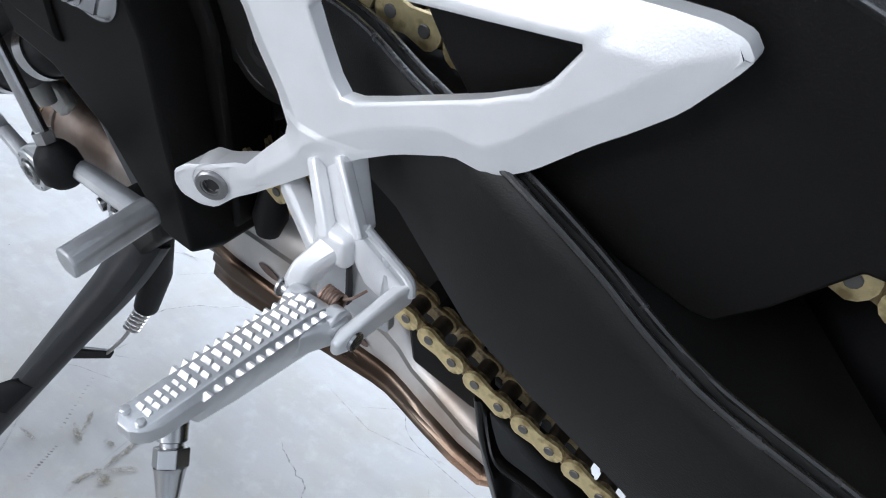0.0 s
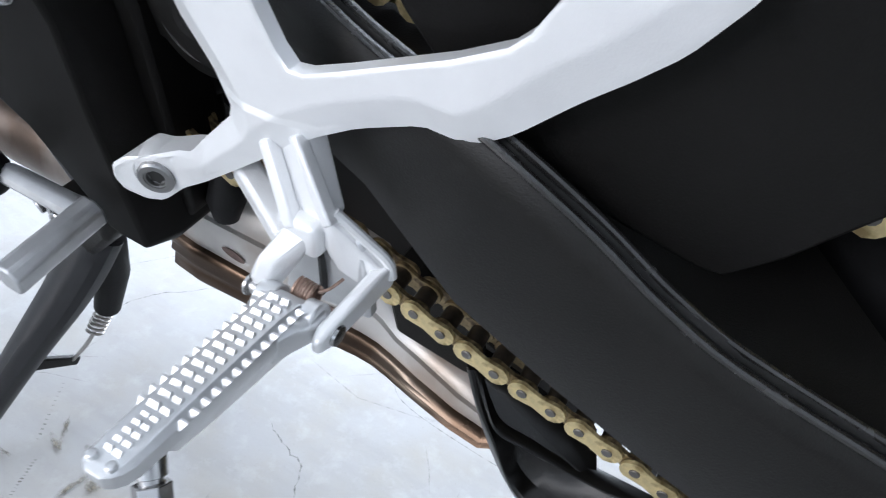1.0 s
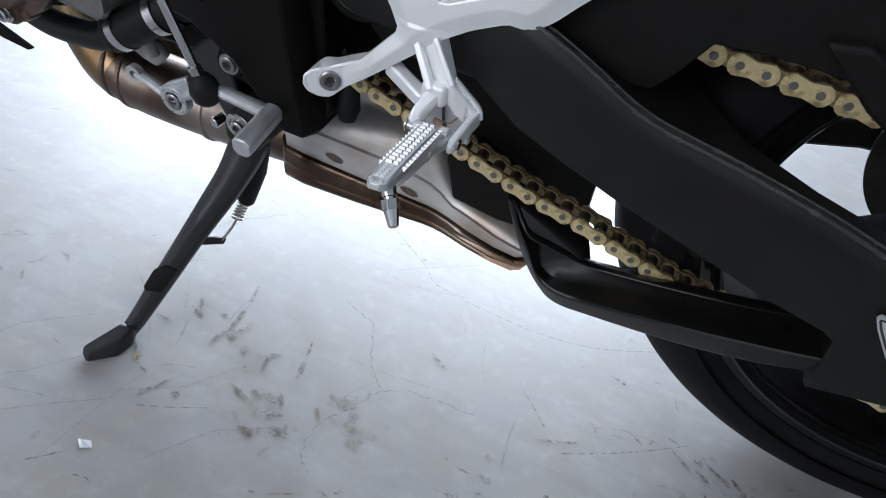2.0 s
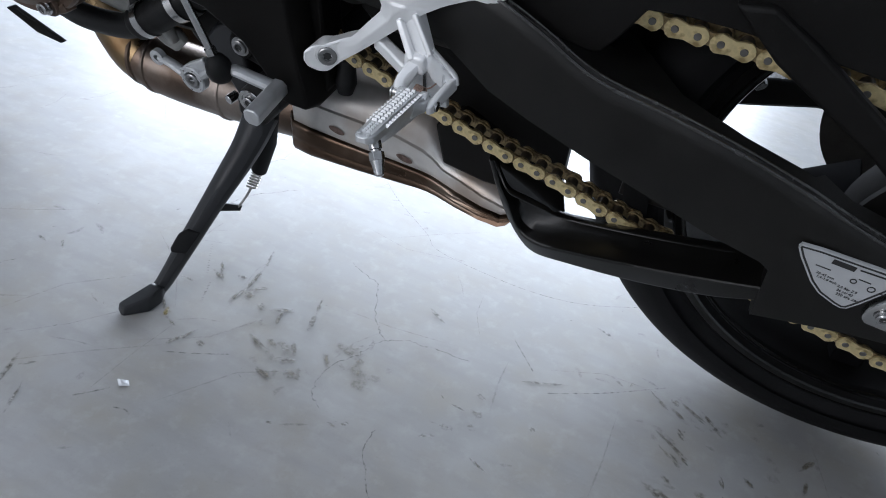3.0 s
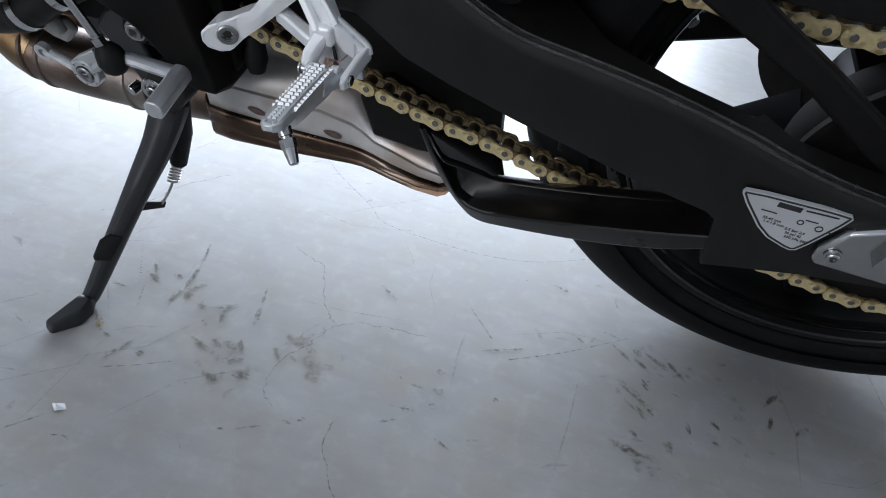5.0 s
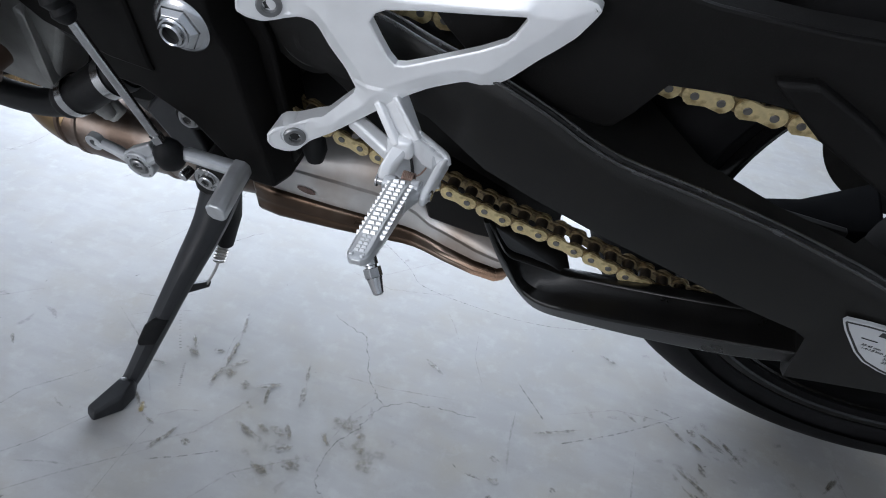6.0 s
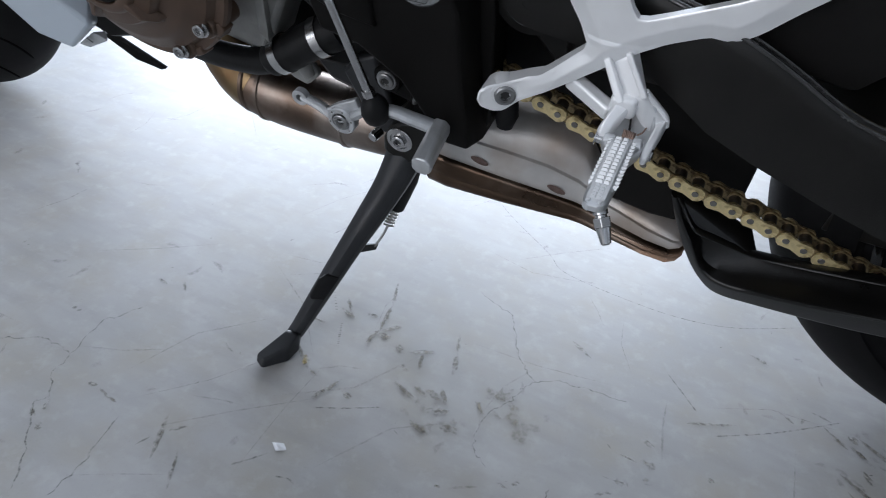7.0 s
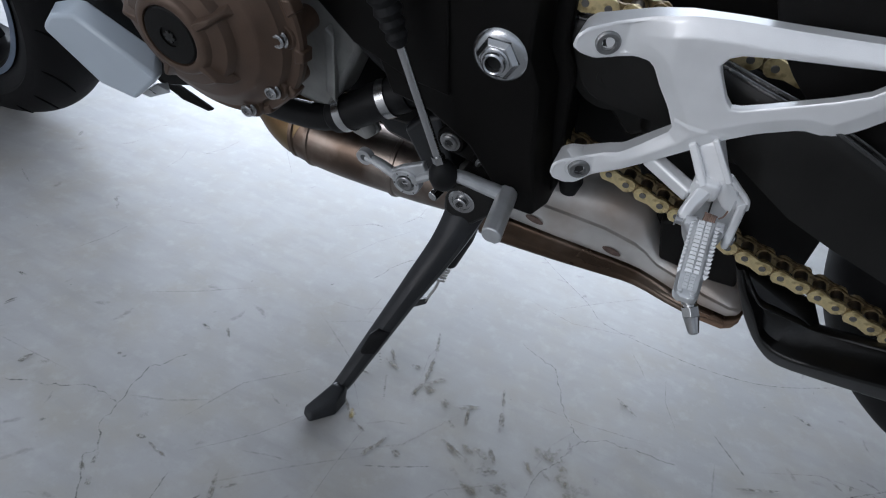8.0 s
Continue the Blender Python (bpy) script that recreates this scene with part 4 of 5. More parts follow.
fa0, fa1 = Vector((0.1690, -0.2300, 0.3690)), Vector((0.1806, -0.2440, 0.3530))
fw = (fa1 - fa0).normalized()
feeler = part("feeler_bolt", lathe([(0.0046, 0), (0.0046, 0.0055), (0.0036, 0.006), (0.0036, 0.0085)], fa0, fw, 18), STEEL, peg, "plated feeler bolt")
part("hexagon", lathe([(0.0056, 0.0075), (0.0056, 0.0135)], fa0, fw, 6), STEEL, feeler, smooth=False, bevel=0.0004)
part("cone", lathe([(0.0050, 0.0135), (0.0046, 0.0150), (0.0032, 0.0235), (0.0022, 0.0245), (0, 0.0245)], fa0, fw, 20), STEEL, feeler)

# gear lever and its rod
lever = part("gear_lever", tube(smooth_path([(-0.104, -0.149, 0.304), (-0.088, -0.151, 0.302), (-0.0640, -0.152, 0.296), (-0.040, -0.152, 0.3130), (-0.018, -0.150, 0.3185), (0.002, -0.147, 0.3145), (0.0235, -0.143, 0.3085)]), [0.0044, 0.0070], 10, flat=0.85), LEVER, bike, "silver gear lever with toe peg")
part("web", hull([(x, y, z) for x, z in ((-0.0786, 0.3024), (-0.0679, 0.3110), (-0.0480, 0.3225), (-0.0440, 0.3120), (-0.0520, 0.3000), (-0.0691, 0.2990)) for y in (-0.1545, -0.1485)]), LEVER, lever, "", 0.0015, 3)
part("end_eye", lathe([(0.0075, 0.003), (0.0075, -0.003), (0.0035, -0.003), (0.0035, 0.003)], (-0.105, -0.150, 0.3045), n=20, closed=True), LEVER, lever)
part("toe_peg", hull([(0.0225 + a * 0.0080 + 0.0065 * s, -0.139 - 0.052 * s, 0.3090 + b * 0.0078 + 0.0015 * s) for s in (0, 1) for a, b in ((-1, 0.5), (-0.5, 1), (0.5, 1), (1, 0.5), (1, -0.5), (0.5, -1), (-0.5, -1), (-1, -0.5))]), LEVER, lever, "", 0.0015, 3)
part("pivot_ring", lathe([(0.0130, 0.004), (0.0130, -0.003), (0.0122, -0.004), (0.0085, -0.004), (0.0080, -0.0015), (0, -0.0015)], (-0.0626, -0.1535, 0.297), n=32), LEVER, lever)
for k in range(6):
    a = radians(60 * k + 15)
    part("dot", lathe([(0.0009, 0), (0.0009, -0.0005), (0, -0.0005)], (-0.0626 + 0.0108 * math.cos(a), -0.1573, 0.297 + 0.0108 * math.sin(a)), n=8), STEEL, lever)
star_bolt("pivot_bolt", (-0.0626, -0.1545, 0.2971), 0.0068, lever, DARK_BOLT, depth=0.0045, washer=1.1)
part("ball_boot", lathe([(0.004, 0.0150), (0.0072, 0.0126), (0.0108, 0.0072), (0.0122, 0), (0.0106, -0.0072), (0.0068, -0.0112), (0.003, -0.0126)], (-0.0285, -0.1555, 0.3190), (-0.2, 0.0, 1), 22), RUBBER, lever, "black rubber ball joint boot")
rod = part("shift_rod", tube([(-0.0318, -0.157, 0.334), (-0.0647, -0.159, 0.431)], 0.0036, 12), STEEL, bike, "plated shift rod with rubber boot")
part("rod_boot", lathe([(0.004, 0), (0.0065, 0.003), (0.0085, 0.008), (0.0070, 0.012), (0.0095, 0.017), (0.0080, 0.021), (0.0105, 0.026), (0.0090, 0.031), (0.0115, 0.036), (0.0105, 0.041), (0.012, 0.046), (0.0125, 0.075), (0.0135, 0.078), (0.0135, 0.12)], (-0.0640, -0.159, 0.428), (-0.33, -0.02, 0.94), 20), RUBBER, rod, "black bellows boot")
part("sensor_body", lathe([(0.0145, 0), (0.0145, 0.05)], (-0.0640 - 0.026, -0.1605, 0.428 + 0.075), (-0.33, -0.02, 0.94), 18), SILVER, rod, "silver shift sensor body")
part("jam_nut", tube([(-0.0316, -0.157, 0.3335), (-0.0336, -0.157, 0.3395)], 0.0054, 6), STEEL, rod, smooth=False)

# side stand
LEG = [(-0.0185, -0.1210, 0.2560), (-0.0240, -0.1325, 0.2350), (-0.0315, -0.1454, 0.2140), (-0.0425, -0.1630, 0.1895), (-0.0540, -0.1825, 0.1635), (-0.0745, -0.2184, 0.1151), (-0.0880, -0.2420, 0.0830), (-0.0945, -0.2520, 0.0705)]
leg = smooth_path(LEG, 4)
rings = []
for k, p in enumerate(leg):
    # a flattened tube with a blunt ridge down its face
    f = k / (len(leg) - 1)
    d = (leg[min(k + 1, len(leg) - 1)] - leg[max(k - 1, 0)]).normalized()
    side = d.cross(Vector((0.12, -1, 0.30))).normalized()
    out = side.cross(d).normalized()
    w = float(np.interp(f, (0, 0.10, 0.25, 0.5, 0.8, 1), (0.0185, 0.0170, 0.0150, 0.0124, 0.0090, 0.0078)))
    t = float(np.interp(f, (0, 0.2, 1), (0.0100, 0.0120, 0.0080)))
    rings.append([p + w * c * side + t * e * out for c, e in ((-1, 0), (-0.93, 0.45), (-0.70, 0.80), (-0.25, 1.0), (0.05, 1.02), (0.45, 0.80), (0.82, 0.50), (1, 0.1), (0.95, -0.4), (0.6, -0.85), (0, -1), (-0.6, -0.85), (-0.95, -0.4))])
stand = part("side_stand", loft(rings), STAND_BLACK, bike, "black flattened-tube side stand swung out", angle=28)


def ground(x, y, up=0.0):
    """A point over the floor at the bike's X and a world Y, in the bike's axes."""
    c, s = math.cos(radians(LEAN)), math.sin(radians(LEAN))
    return Vector((x, y * c + up * s, -y * s + up * c))


part("stand_foot", hull([ground(-0.108, -0.304, 0.002), ground(-0.097, -0.310, 0.0005), ground(-0.080, -0.289, 0.0005), ground(-0.0785, -0.272, 0.002), ground(-0.094, -0.266, 0.0005), ground(-0.108, -0.302, 0.009), ground(-0.097, -0.306, 0.010), ground(-0.082, -0.284, 0.015), ground(-0.082, -0.266, 0.020), ground(-0.096, -0.266, 0.019), ground(-0.101, -0.280, 0.015), Vector((-0.0985, -0.2460, 0.0735)), Vector((-0.0850, -0.2470, 0.0720)), Vector((-0.0900, -0.2480, 0.0800))]), STAND_BLACK, stand, "black forged stand foot", 0.0025, 3)
part("stop_bumper", hull([Vector(p) + t * Vector((0.25, -0.75, 0.6)) for p in ((-0.0667, -0.2097, 0.1452), (-0.0710, -0.2180, 0.1440), (-0.0755, -0.2300, 0.1310), (-0.0735, -0.2325, 0.1275), (-0.0640, -0.2240, 0.1205), (-0.0550, -0.2040, 0.1400)) for t in (-0.003, 0.003)]), RUBBER, stand, "black rubber stop", 0.0015)
part("stop_pin", lathe([(0.0048, 0.010), (0.0048, -0.0005), (0.0042, -0.0012), (0, -0.0012)], (-0.0495, -0.130, 0.2636), (0.25, 1, 0.1), 20), STEEL, stand, "plated stop pin")
part("spring_tab", strip((-0.0500, -0.1800, 0.1600), (-0.0415, -0.1550, 0.1408), 0.0050, 0.0022, 0.0036, 0.0020, (0.2, 0.5, 1)), BLACK, stand, "", 0.001)
part("spring", coil((-0.032, -0.128, 0.176), (-0.0345, -0.140, 0.162), 0.0052, 0.0011, 6), SPRING, stand, "bright wound stand spring")
part("spring_sleeve", tube([(-0.012, -0.118, 0.262), (-0.020, -0.120, 0.215), (-0.031, -0.127, 0.178)], [0.011, 0.010, 0.0085], 14), RUBBER, stand, "black spring sleeve")
part("spring_hook", tube(smooth_path([(-0.0345, -0.140, 0.162), (-0.036, -0.148, 0.155), (-0.040, -0.157, 0.147), (-0.0425, -0.158, 0.1435), (-0.044, -0.155, 0.1425)]), 0.0014, 8), SPRING, stand)
bracket = part("stand_bracket", hull([(x, y, z) for y in (-0.1335, -0.085) for x, z in ((-0.038, 0.256), (-0.037, 0.271), (-0.031, 0.283), (-0.019, 0.294), (-0.002, 0.299), (0.012, 0.291), (0.012, 0.272), (-0.003, 0.261), (-0.013, 0.243), (-0.034, 0.252))]), BLACK, bike, "black cast side stand bracket", 0.004, 3)
part("washer", lathe([(0.0125, 0.002), (0.0125, -0.001), (0.0118, -0.0018), (0.0088, -0.0018), (0.0085, -0.0005), (0, -0.0005)], (-0.0196, -0.1338, 0.2746), n=30), STEEL, bracket)
star_bolt("pivot_bolt", (-0.0196, -0.1340, 0.2746), 0.0062, bracket, STEEL, depth=0.005, washer=1.0)

# exhaust under the engine
BOXES = [(-0.030, 0.180, 0.236, -0.058), (-0.022, 0.175, 0.250, -0.068), (0.0, 0.174, 0.258, -0.070), (0.06, 0.176, 0.266, -0.068), (0.10, 0.178, 0.264, -0.066), (0.130, 0.179, 0.258, -0.064), (0.142, 0.179, 0.238, -0.064), (0.155, 0.179, 0.216, -0.066), (0.175, 0.178, 0.214, -0.070), (0.205, 0.179, 0.214, -0.076), (0.228, 0.182, 0.208, -0.079), (0.236, 0.186, 0.204, -0.077), (0.2405, 0.191, 0.201, -0.072)]
rings, seam = [], []
for x, lo, hi, y in BOXES:
    lo -= 0.005
    f = float(np.interp(x, (0.0, 0.09, 0.16, 0.24), (0.039, 0.029, 0.020, 0.014)))
    c = float(np.interp(x, (0.0, 0.09, 0.125, 0.151, 0.24), (0.068, 0.060, 0.050, 0.037, 0.020)))
    c = min(c, (hi - lo) * 0.8)
    up = hi - lo - c
    half = [(y + 0.022, lo - 0.002), (y + 0.004, lo + 0.001), (y + 0.001, lo + 0.4 * f), (y, lo + 0.9 * f), (y + 0.0005, lo + 0.6 * c + 0.35 * f), (y + 0.0020, lo + c), (y + 0.0048, lo + c + 0.04 * up), (y + 0.0060, lo + c + 0.3 * up), (y + 0.0105, lo + c + 0.6 * up), (y + 0.020, lo + c + 0.85 * up), (y + 0.032, lo + c + 0.96 * up), (y + 0.050, hi)]
    rings.append([(x, p, q) for p, q in half] + [(x, 0.03 - p, q) for p, q in half[::-1]])
    seam.append([(x, y + p, lo + q) for p, q in ((0.03, -0.004), (0.004, -0.0035), (-0.0045, 0.08 * f), (-0.0070, 0.24 * f), (-0.0050, 0.38 * f), (-0.0040, 0.47 * f), (-0.0062, 0.62 * f), (-0.0040, 0.74 * f), (-0.0056, 0.88 * f), (-0.0030, f), (0.03, f))])
silencer = part("exhaust_chamber", loft(rings), EXHAUST, bike, "heat-tinted steel exhaust chamber under the engine", angle=50)
part("seam_flange", loft(seam), SEAM, silencer, "browned ribbed lower seam of the exhaust chamber", angle=75)
for x, y, z in ((0.0327, -0.0692, 0.2165), (0.1118, -0.0655, 0.2075)):
    part("weld_spot", hull([(x + 0.0095 * math.cos(a) * k, y - 0.0003 + (1 - k) * -0.0002, z + 0.0042 * math.sin(a) * k - 0.0016 * math.cos(a) * k) for a in np.linspace(0, 2 * math.pi, 16) for k in (1.0, 0.8)] + [(x, y + 0.004, z)]), HEAT_SPOT, silencer, "brown weld spot")
# Solid black block stands in for the shaded void over the tail.
part("void_block", hull([(x, y, z) for x, z in ((0.143, 0.262), (0.154, 0.217), (0.20, 0.211), (0.226, 0.213), (0.22, 0.25), (0.165, 0.275)) for y in (-0.063, -0.03)]), BLACK_PLASTIC, silencer, "black block standing in for the shaded void over the chamber tail", 0.003)
pipe_line = smooth_path([(-0.34, -0.006, 0.31), (-0.312, -0.016, 0.255), (-0.290, -0.022, 0.213), (-0.25, -0.026, 0.186), (-0.14, -0.026, 0.184), (-0.02, -0.026, 0.196)])
pipe = part("header_pipe", tube(pipe_line, [0.030 + 0.0065 * min(1, k / 14) for k in range(len(pipe_line))], 28), PIPE, bike, "browned steel exhaust collector pipe")
neck = [p for p in pipe_line if p.x < -0.258]
part("collector_neck", tube(neck, [0.0308 + 0.0063 * min(1, k / 14) for k in range(len(neck))], 28), STRAW, pipe, "straw-tinted collector neck")
for x, z in ((-0.262, 0.1905), (-0.243, 0.1850), (-0.135, 0.1840), (-0.030, 0.1950)):
    part("pipe_ring", lathe([(0.0350, -0.004), (0.0383, -0.002), (0.0383, 0.002), (0.0350, 0.004)], (x, -0.026, z), (1, 0, 0.02), 36, closed=True), PIPE, pipe)
part("inner_pipe", tube([(-0.29, 0.05, 0.182), (-0.16, 0.05, 0.178), (-0.02, 0.05, 0.186)], 0.036, 24), PIPE, pipe, "browned inner exhaust pipe")
part("bracket", hull([(-0.105, -0.045, 0.235), (-0.070, -0.05, 0.262), (-0.02, -0.06, 0.262), (-0.02, -0.085, 0.245), (-0.09, -0.075, 0.225), (-0.045, -0.09, 0.270)]), GREY_CAST, pipe, "", 0.003)

# engine cover
CC = Vector((-0.2290, 0, 0.4130))
cover = part("engine_cover", lathe([(0.084, 0.014), (0.0890, 0.011), (0.0890, 0.006), (0.0872, 0.0035), (0.0800, 0.0030), (0.0785, 0.0010), (0.0768, -0.0040), (0.0660, -0.0100), (0.0645, -0.0118), (0.0610, -0.0135), (0.0490, -0.0165), (0.0470, -0.0180), (0.0455, -0.0235), (0.0440, -0.0255), (0.0335, -0.0290), (0.0318, -0.0318), (0.0300, -0.0335), (0.0255, -0.0345), (0.0240, -0.0340), (0.0233, -0.0310), (0, -0.031)], CC + Vector((0, -0.174, 0)), n=72), BRONZE, bike, "bronze painted engine side cover", angle=32)
part("cap", lathe([(0.0228, 0), (0.0228, -0.0020), (0.0215, -0.0032), (0.008, -0.0036), (0.008, -0.0020), (0, -0.0020)], CC + Vector((0, -0.2050, 0)), n=44), BLACK_PLASTIC, cover, "black round cap with star socket")
bm = bmesh.new()
# Black star laid into the cap for the shade of its socket.
for k in range(3):
    bm = box(CC + Vector((0, -0.2075, 0)), (0.0095, 0.0022, 0.0028), Matrix.Rotation(radians(60 * k + 20), 3, "Y"), bm)
part("star_socket", bm, INK_AND_SHADE, cover)
for ang in (28, 100, 172, 244, 316):
    a = radians(ang)
    d = Vector((math.cos(a), 0, math.sin(a)))
    e = Vector((-math.sin(a), 0, math.cos(a)))
    part("rib", hull([CC + r * d + s * w * e + Vector((0, y, 0)) for r, y, w in ((0.0285, -0.2078, 0.0030), (0.0440, -0.2062, 0.0014), (0.0520, -0.1960, 0.0010), (0.031, -0.200, 0.0060), (0.0540, -0.188, 0.0042)) for s in (-1, 1)]), BRONZE, cover, "", 0.0008)
for at in ((-0.1681, -0.1770, 0.3674), (-0.1543, -0.1745, 0.4155), (-0.1978, -0.1767, 0.3395), (-0.305, -0.160, 0.372), (-0.262, -0.160, 0.340), (-0.160, -0.165, 0.470)):
    ear = part("boss", lathe([(0.0105, 0.035), (0.0105, 0.003), (0.0095, 0.0015), (0, 0.0015)], at, n=20), BRONZE, cover)
    star_bolt("bolt", at, 0.0056, ear, STEEL, depth=0.0058, washer=1.3)
for ang in np.arange(-60, 70, 26):
    a = radians(float(ang))
    d, e = Vector((math.cos(a), 0, math.sin(a))), Vector((-math.sin(a), 0, math.cos(a)))
    part("edge_lug", hull([CC + r * d + s * w * e + Vector((0, y, 0)) for r, y, w in ((0.083, -0.1725, 0.007), (0.0905, -0.1715, 0.0045), (0.083, -0.162, 0.008), (0.0915, -0.160, 0.006)) for s in (-1, 1)]), BRONZE, cover, "", 0.0012)
part("gear_casing", hull([(-0.222, y, 0.318) for y in (-0.115, -0.08)] + [(-0.175, y, 0.308) for y in (-0.112, -0.08)] + [(-0.195, y, 0.330) for y in (-0.125, -0.08)] + [(-0.150, y, 0.325) for y in (-0.128, -0.08)] + [(-0.122, y, 0.385) for y in (-0.12, -0.08)] + [(-0.150, y, 0.450) for y in (-0.12, -0.08)] + [(-0.21, y, 0.43) for y in (-0.13, -0.08)]), GREY_CAST, bike, "grey cast gear casing", 0.005)
part("casing_rib", hull([(-0.146, -0.132, 0.405), (-0.138, -0.132, 0.400), (-0.150, -0.134, 0.345), (-0.142, -0.134, 0.335), (-0.146, -0.12, 0.405), (-0.145, -0.12, 0.335)]), GREY_CAST, bike, "grey cast rib", 0.002)
part("engine_lower", hull([(-0.33, y, 0.345) for y in (-0.15, 0.10)] + [(-0.36, y, 0.44) for y in (-0.14, 0.10)] + [(-0.19, y, 0.318) for y in (-0.11, 0.1)] + [(-0.15, y, 0.45) for y in (-0.12, 0.1)] + [(-0.30, y, 0.318) for y in (-0.09, 0.1)] + [(-0.364, y, 0.314) for y in (-0.145, 0.05)] + [(-0.336, y, 0.288) for y in (-0.135, 0.05)]), FRAME_BLACK, bike, "black engine underside", 0.006)

part("crankcase", hull([(x, y, z) for x, z in ((-0.190, 0.325), (-0.166, 0.290), (-0.10, 0.293), (-0.07, 0.302), (-0.06, 0.47), (-0.190, 0.47)) for y in (-0.086, 0.06)]), FRAME_BLACK, bike, "black crankcase", 0.006)
part("sump", hull([(x, y, z) for x, z in ((-0.150, 0.272), (-0.135, 0.254), (-0.09, 0.245), (-0.07, 0.255), (-0.07, 0.33), (-0.150, 0.33)) for y in (-0.062, 0.10)]), STAND_BLACK, bike, "dark grey engine sump", 0.006)
part("oil_pan", hull([(x, y, z) for x, z in ((-0.092, 0.285), (-0.080, 0.235), (-0.02, 0.232), (0.0, 0.30), (-0.08, 0.31)) for y in (-0.067, 0.06)]), FRAME_BLACK, bike, "black oil pan", 0.006)
part("frame_foot", hull([(x, y, z) for x, z in ((-0.070, 0.31), (-0.050, 0.290), (0.0, 0.278), (0.03, 0.290), (0.03, 0.36), (-0.06, 0.36)) for y in (-0.0965, -0.05)]), FRAME_BLACK, bike, "black lower frame foot", 0.004)

# coolant hose
hose_line = smooth_path([(-0.36, -0.070, 0.305), (-0.30, -0.095, 0.290), (-0.245, -0.110, 0.289), (-0.19, -0.118, 0.297), (-0.155, -0.120, 0.308), (-0.120, -0.116, 0.330), (-0.095, -0.110, 0.345), (-0.055, -0.098, 0.362)])
hose = part("coolant_hose", tube(hose_line, 0.0125, 18), RUBBER, bike, "black rubber coolant hose with steel clamps")
part("sleeve", tube(smooth_path([(-0.155, -0.120, 0.309), (-0.135, -0.1185, 0.320), (-0.110, -0.1135, 0.337), (-0.085, -0.107, 0.350)]), [0.0140, 0.0165, 0.0165, 0.0160, 0.0165, 0.0165, 0.0160, 0.0165, 0.0165, 0.0160, 0.0165, 0.0165, 0.0165, 0.0165, 0.0165, 0.0165, 0.0165, 0.0165, 0.0150], 20), RUBBER, hose)
for at, d in (((-0.1405, -0.1185, 0.3175), (0.75, 0.07, 0.45)), ((-0.1020, -0.1115, 0.3415), (0.78, 0.18, 0.42))):
    part("clamp", lathe([(0.0174, -0.0045), (0.0180, -0.0042), (0.0180, 0.0042), (0.0174, 0.0045), (0.0165, 0.0045), (0.0165, -0.0045)], at, d, 36, closed=True), STEEL, hose, "plated hose clamp")
part("hose_bracket", hull([(x, y, z) for x, z in ((-0.166, 0.286), (-0.156, 0.298), (-0.128, 0.300), (-0.120, 0.288), (-0.136, 0.272), (-0.150, 0.276)) for y in (-0.100, -0.092)]), GREY_CAST, hose, "grey cast bracket under the hose", 0.003)
part("drain_spigot", tube([(-0.128, -0.112, 0.309), (-0.124, -0.110, 0.294)], [0.0075, 0.006], 14), GREY_CAST, hose)
part("black_tube", tube(smooth_path([(-0.170, -0.115, 0.470), (-0.135, -0.122, 0.425), (-0.095, -0.120, 0.385), (-0.055, -0.112, 0.362)]), 0.010, 14), RUBBER, bike, "black frame tube")

# belly cowl
FACE = [(-0.412, 0.356), (-0.394, 0.374), (-0.364, 0.382), (-0.301, 0.351), (-0.285, 0.344), (-0.325, 0.309), (-0.363, 0.313)]
cowl = part("belly_cowl", hull([(x, -0.186, z) for x, z in FACE] + [(x, -0.162, z) for x, z in ((-0.412, 0.371), (-0.383, 0.382), (-0.370, 0.382), (-0.300, 0.352), (-0.307, 0.328), (-0.328, 0.314), (-0.37, 0.318))]), PANEL, bike, "pale blue-grey painted belly cowl", 0.0035, 3)
part("end_tab", hull([(-0.335, -0.171, 0.303), (-0.306, -0.173, 0.324), (-0.300, -0.166, 0.313), (-0.330, -0.166, 0.297), (-0.306, -0.160, 0.318), (-0.330, -0.155, 0.306)]), WALL, cowl, "white end tab", 0.0008)
part("tab_slot", lathe([(0.0042, 0), (0.0042, -0.0006), (0, -0.0006)], (-0.313, -0.1735, 0.314), (0.2, 1, 0.5), 3), INK_AND_SHADE, cowl)
part("cowl_core", hull([(x, y, z) for x, z in ((-0.40, 0.36), (-0.36, 0.45), (-0.30, 0.36), (-0.34, 0.32)) for y in (-0.15, 0.05)]), FRAME_BLACK, bike, "black lower cowl core", 0.004)
part("air_blade", hull([(x, y, z) for x, z in ((-0.482, 0.197), (-0.466, 0.204), (-0.394, 0.174), (-0.402, 0.170), (-0.440, 0.174)) for y in (-0.040, -0.034)]), RIM, bike, "gloss black air blade", 0.0015)

# rear end of the arm
adj = part("chain_adjuster", hull([(x, y, z) for x, z in ((0.516, 0.306), (0.517, 0.316), (0.527, 0.336), (0.545, 0.345), (0.63, 0.345), (0.66, 0.338), (0.65, 0.300), (0.60, 0.296), (0.540, 0.300), (0.520, 0.301)) for y in (-0.166, -0.150)]), STEEL, bike, "bright machined chain adjuster plate", 0.003, 3)
star_bolt("bolt", (0.5265, -0.1665, 0.3145), 0.0045, adj, STEEL, depth=0.004)
part("block", hull([(x, y, z) for x, z in ((0.548, 0.318), (0.552, 0.340), (0.60, 0.344), (0.60, 0.315)) for y in (-0.174, -0.160)]), STEEL, adj, "", 0.0015)
part("axle_nut", lathe([(0.020, 0), (0.020, -0.010), (0.017, -0.012), (0, -0.012)], (0.612, -0.172, 0.322), n=6), STEEL, adj, smooth=False, bevel=0.001)

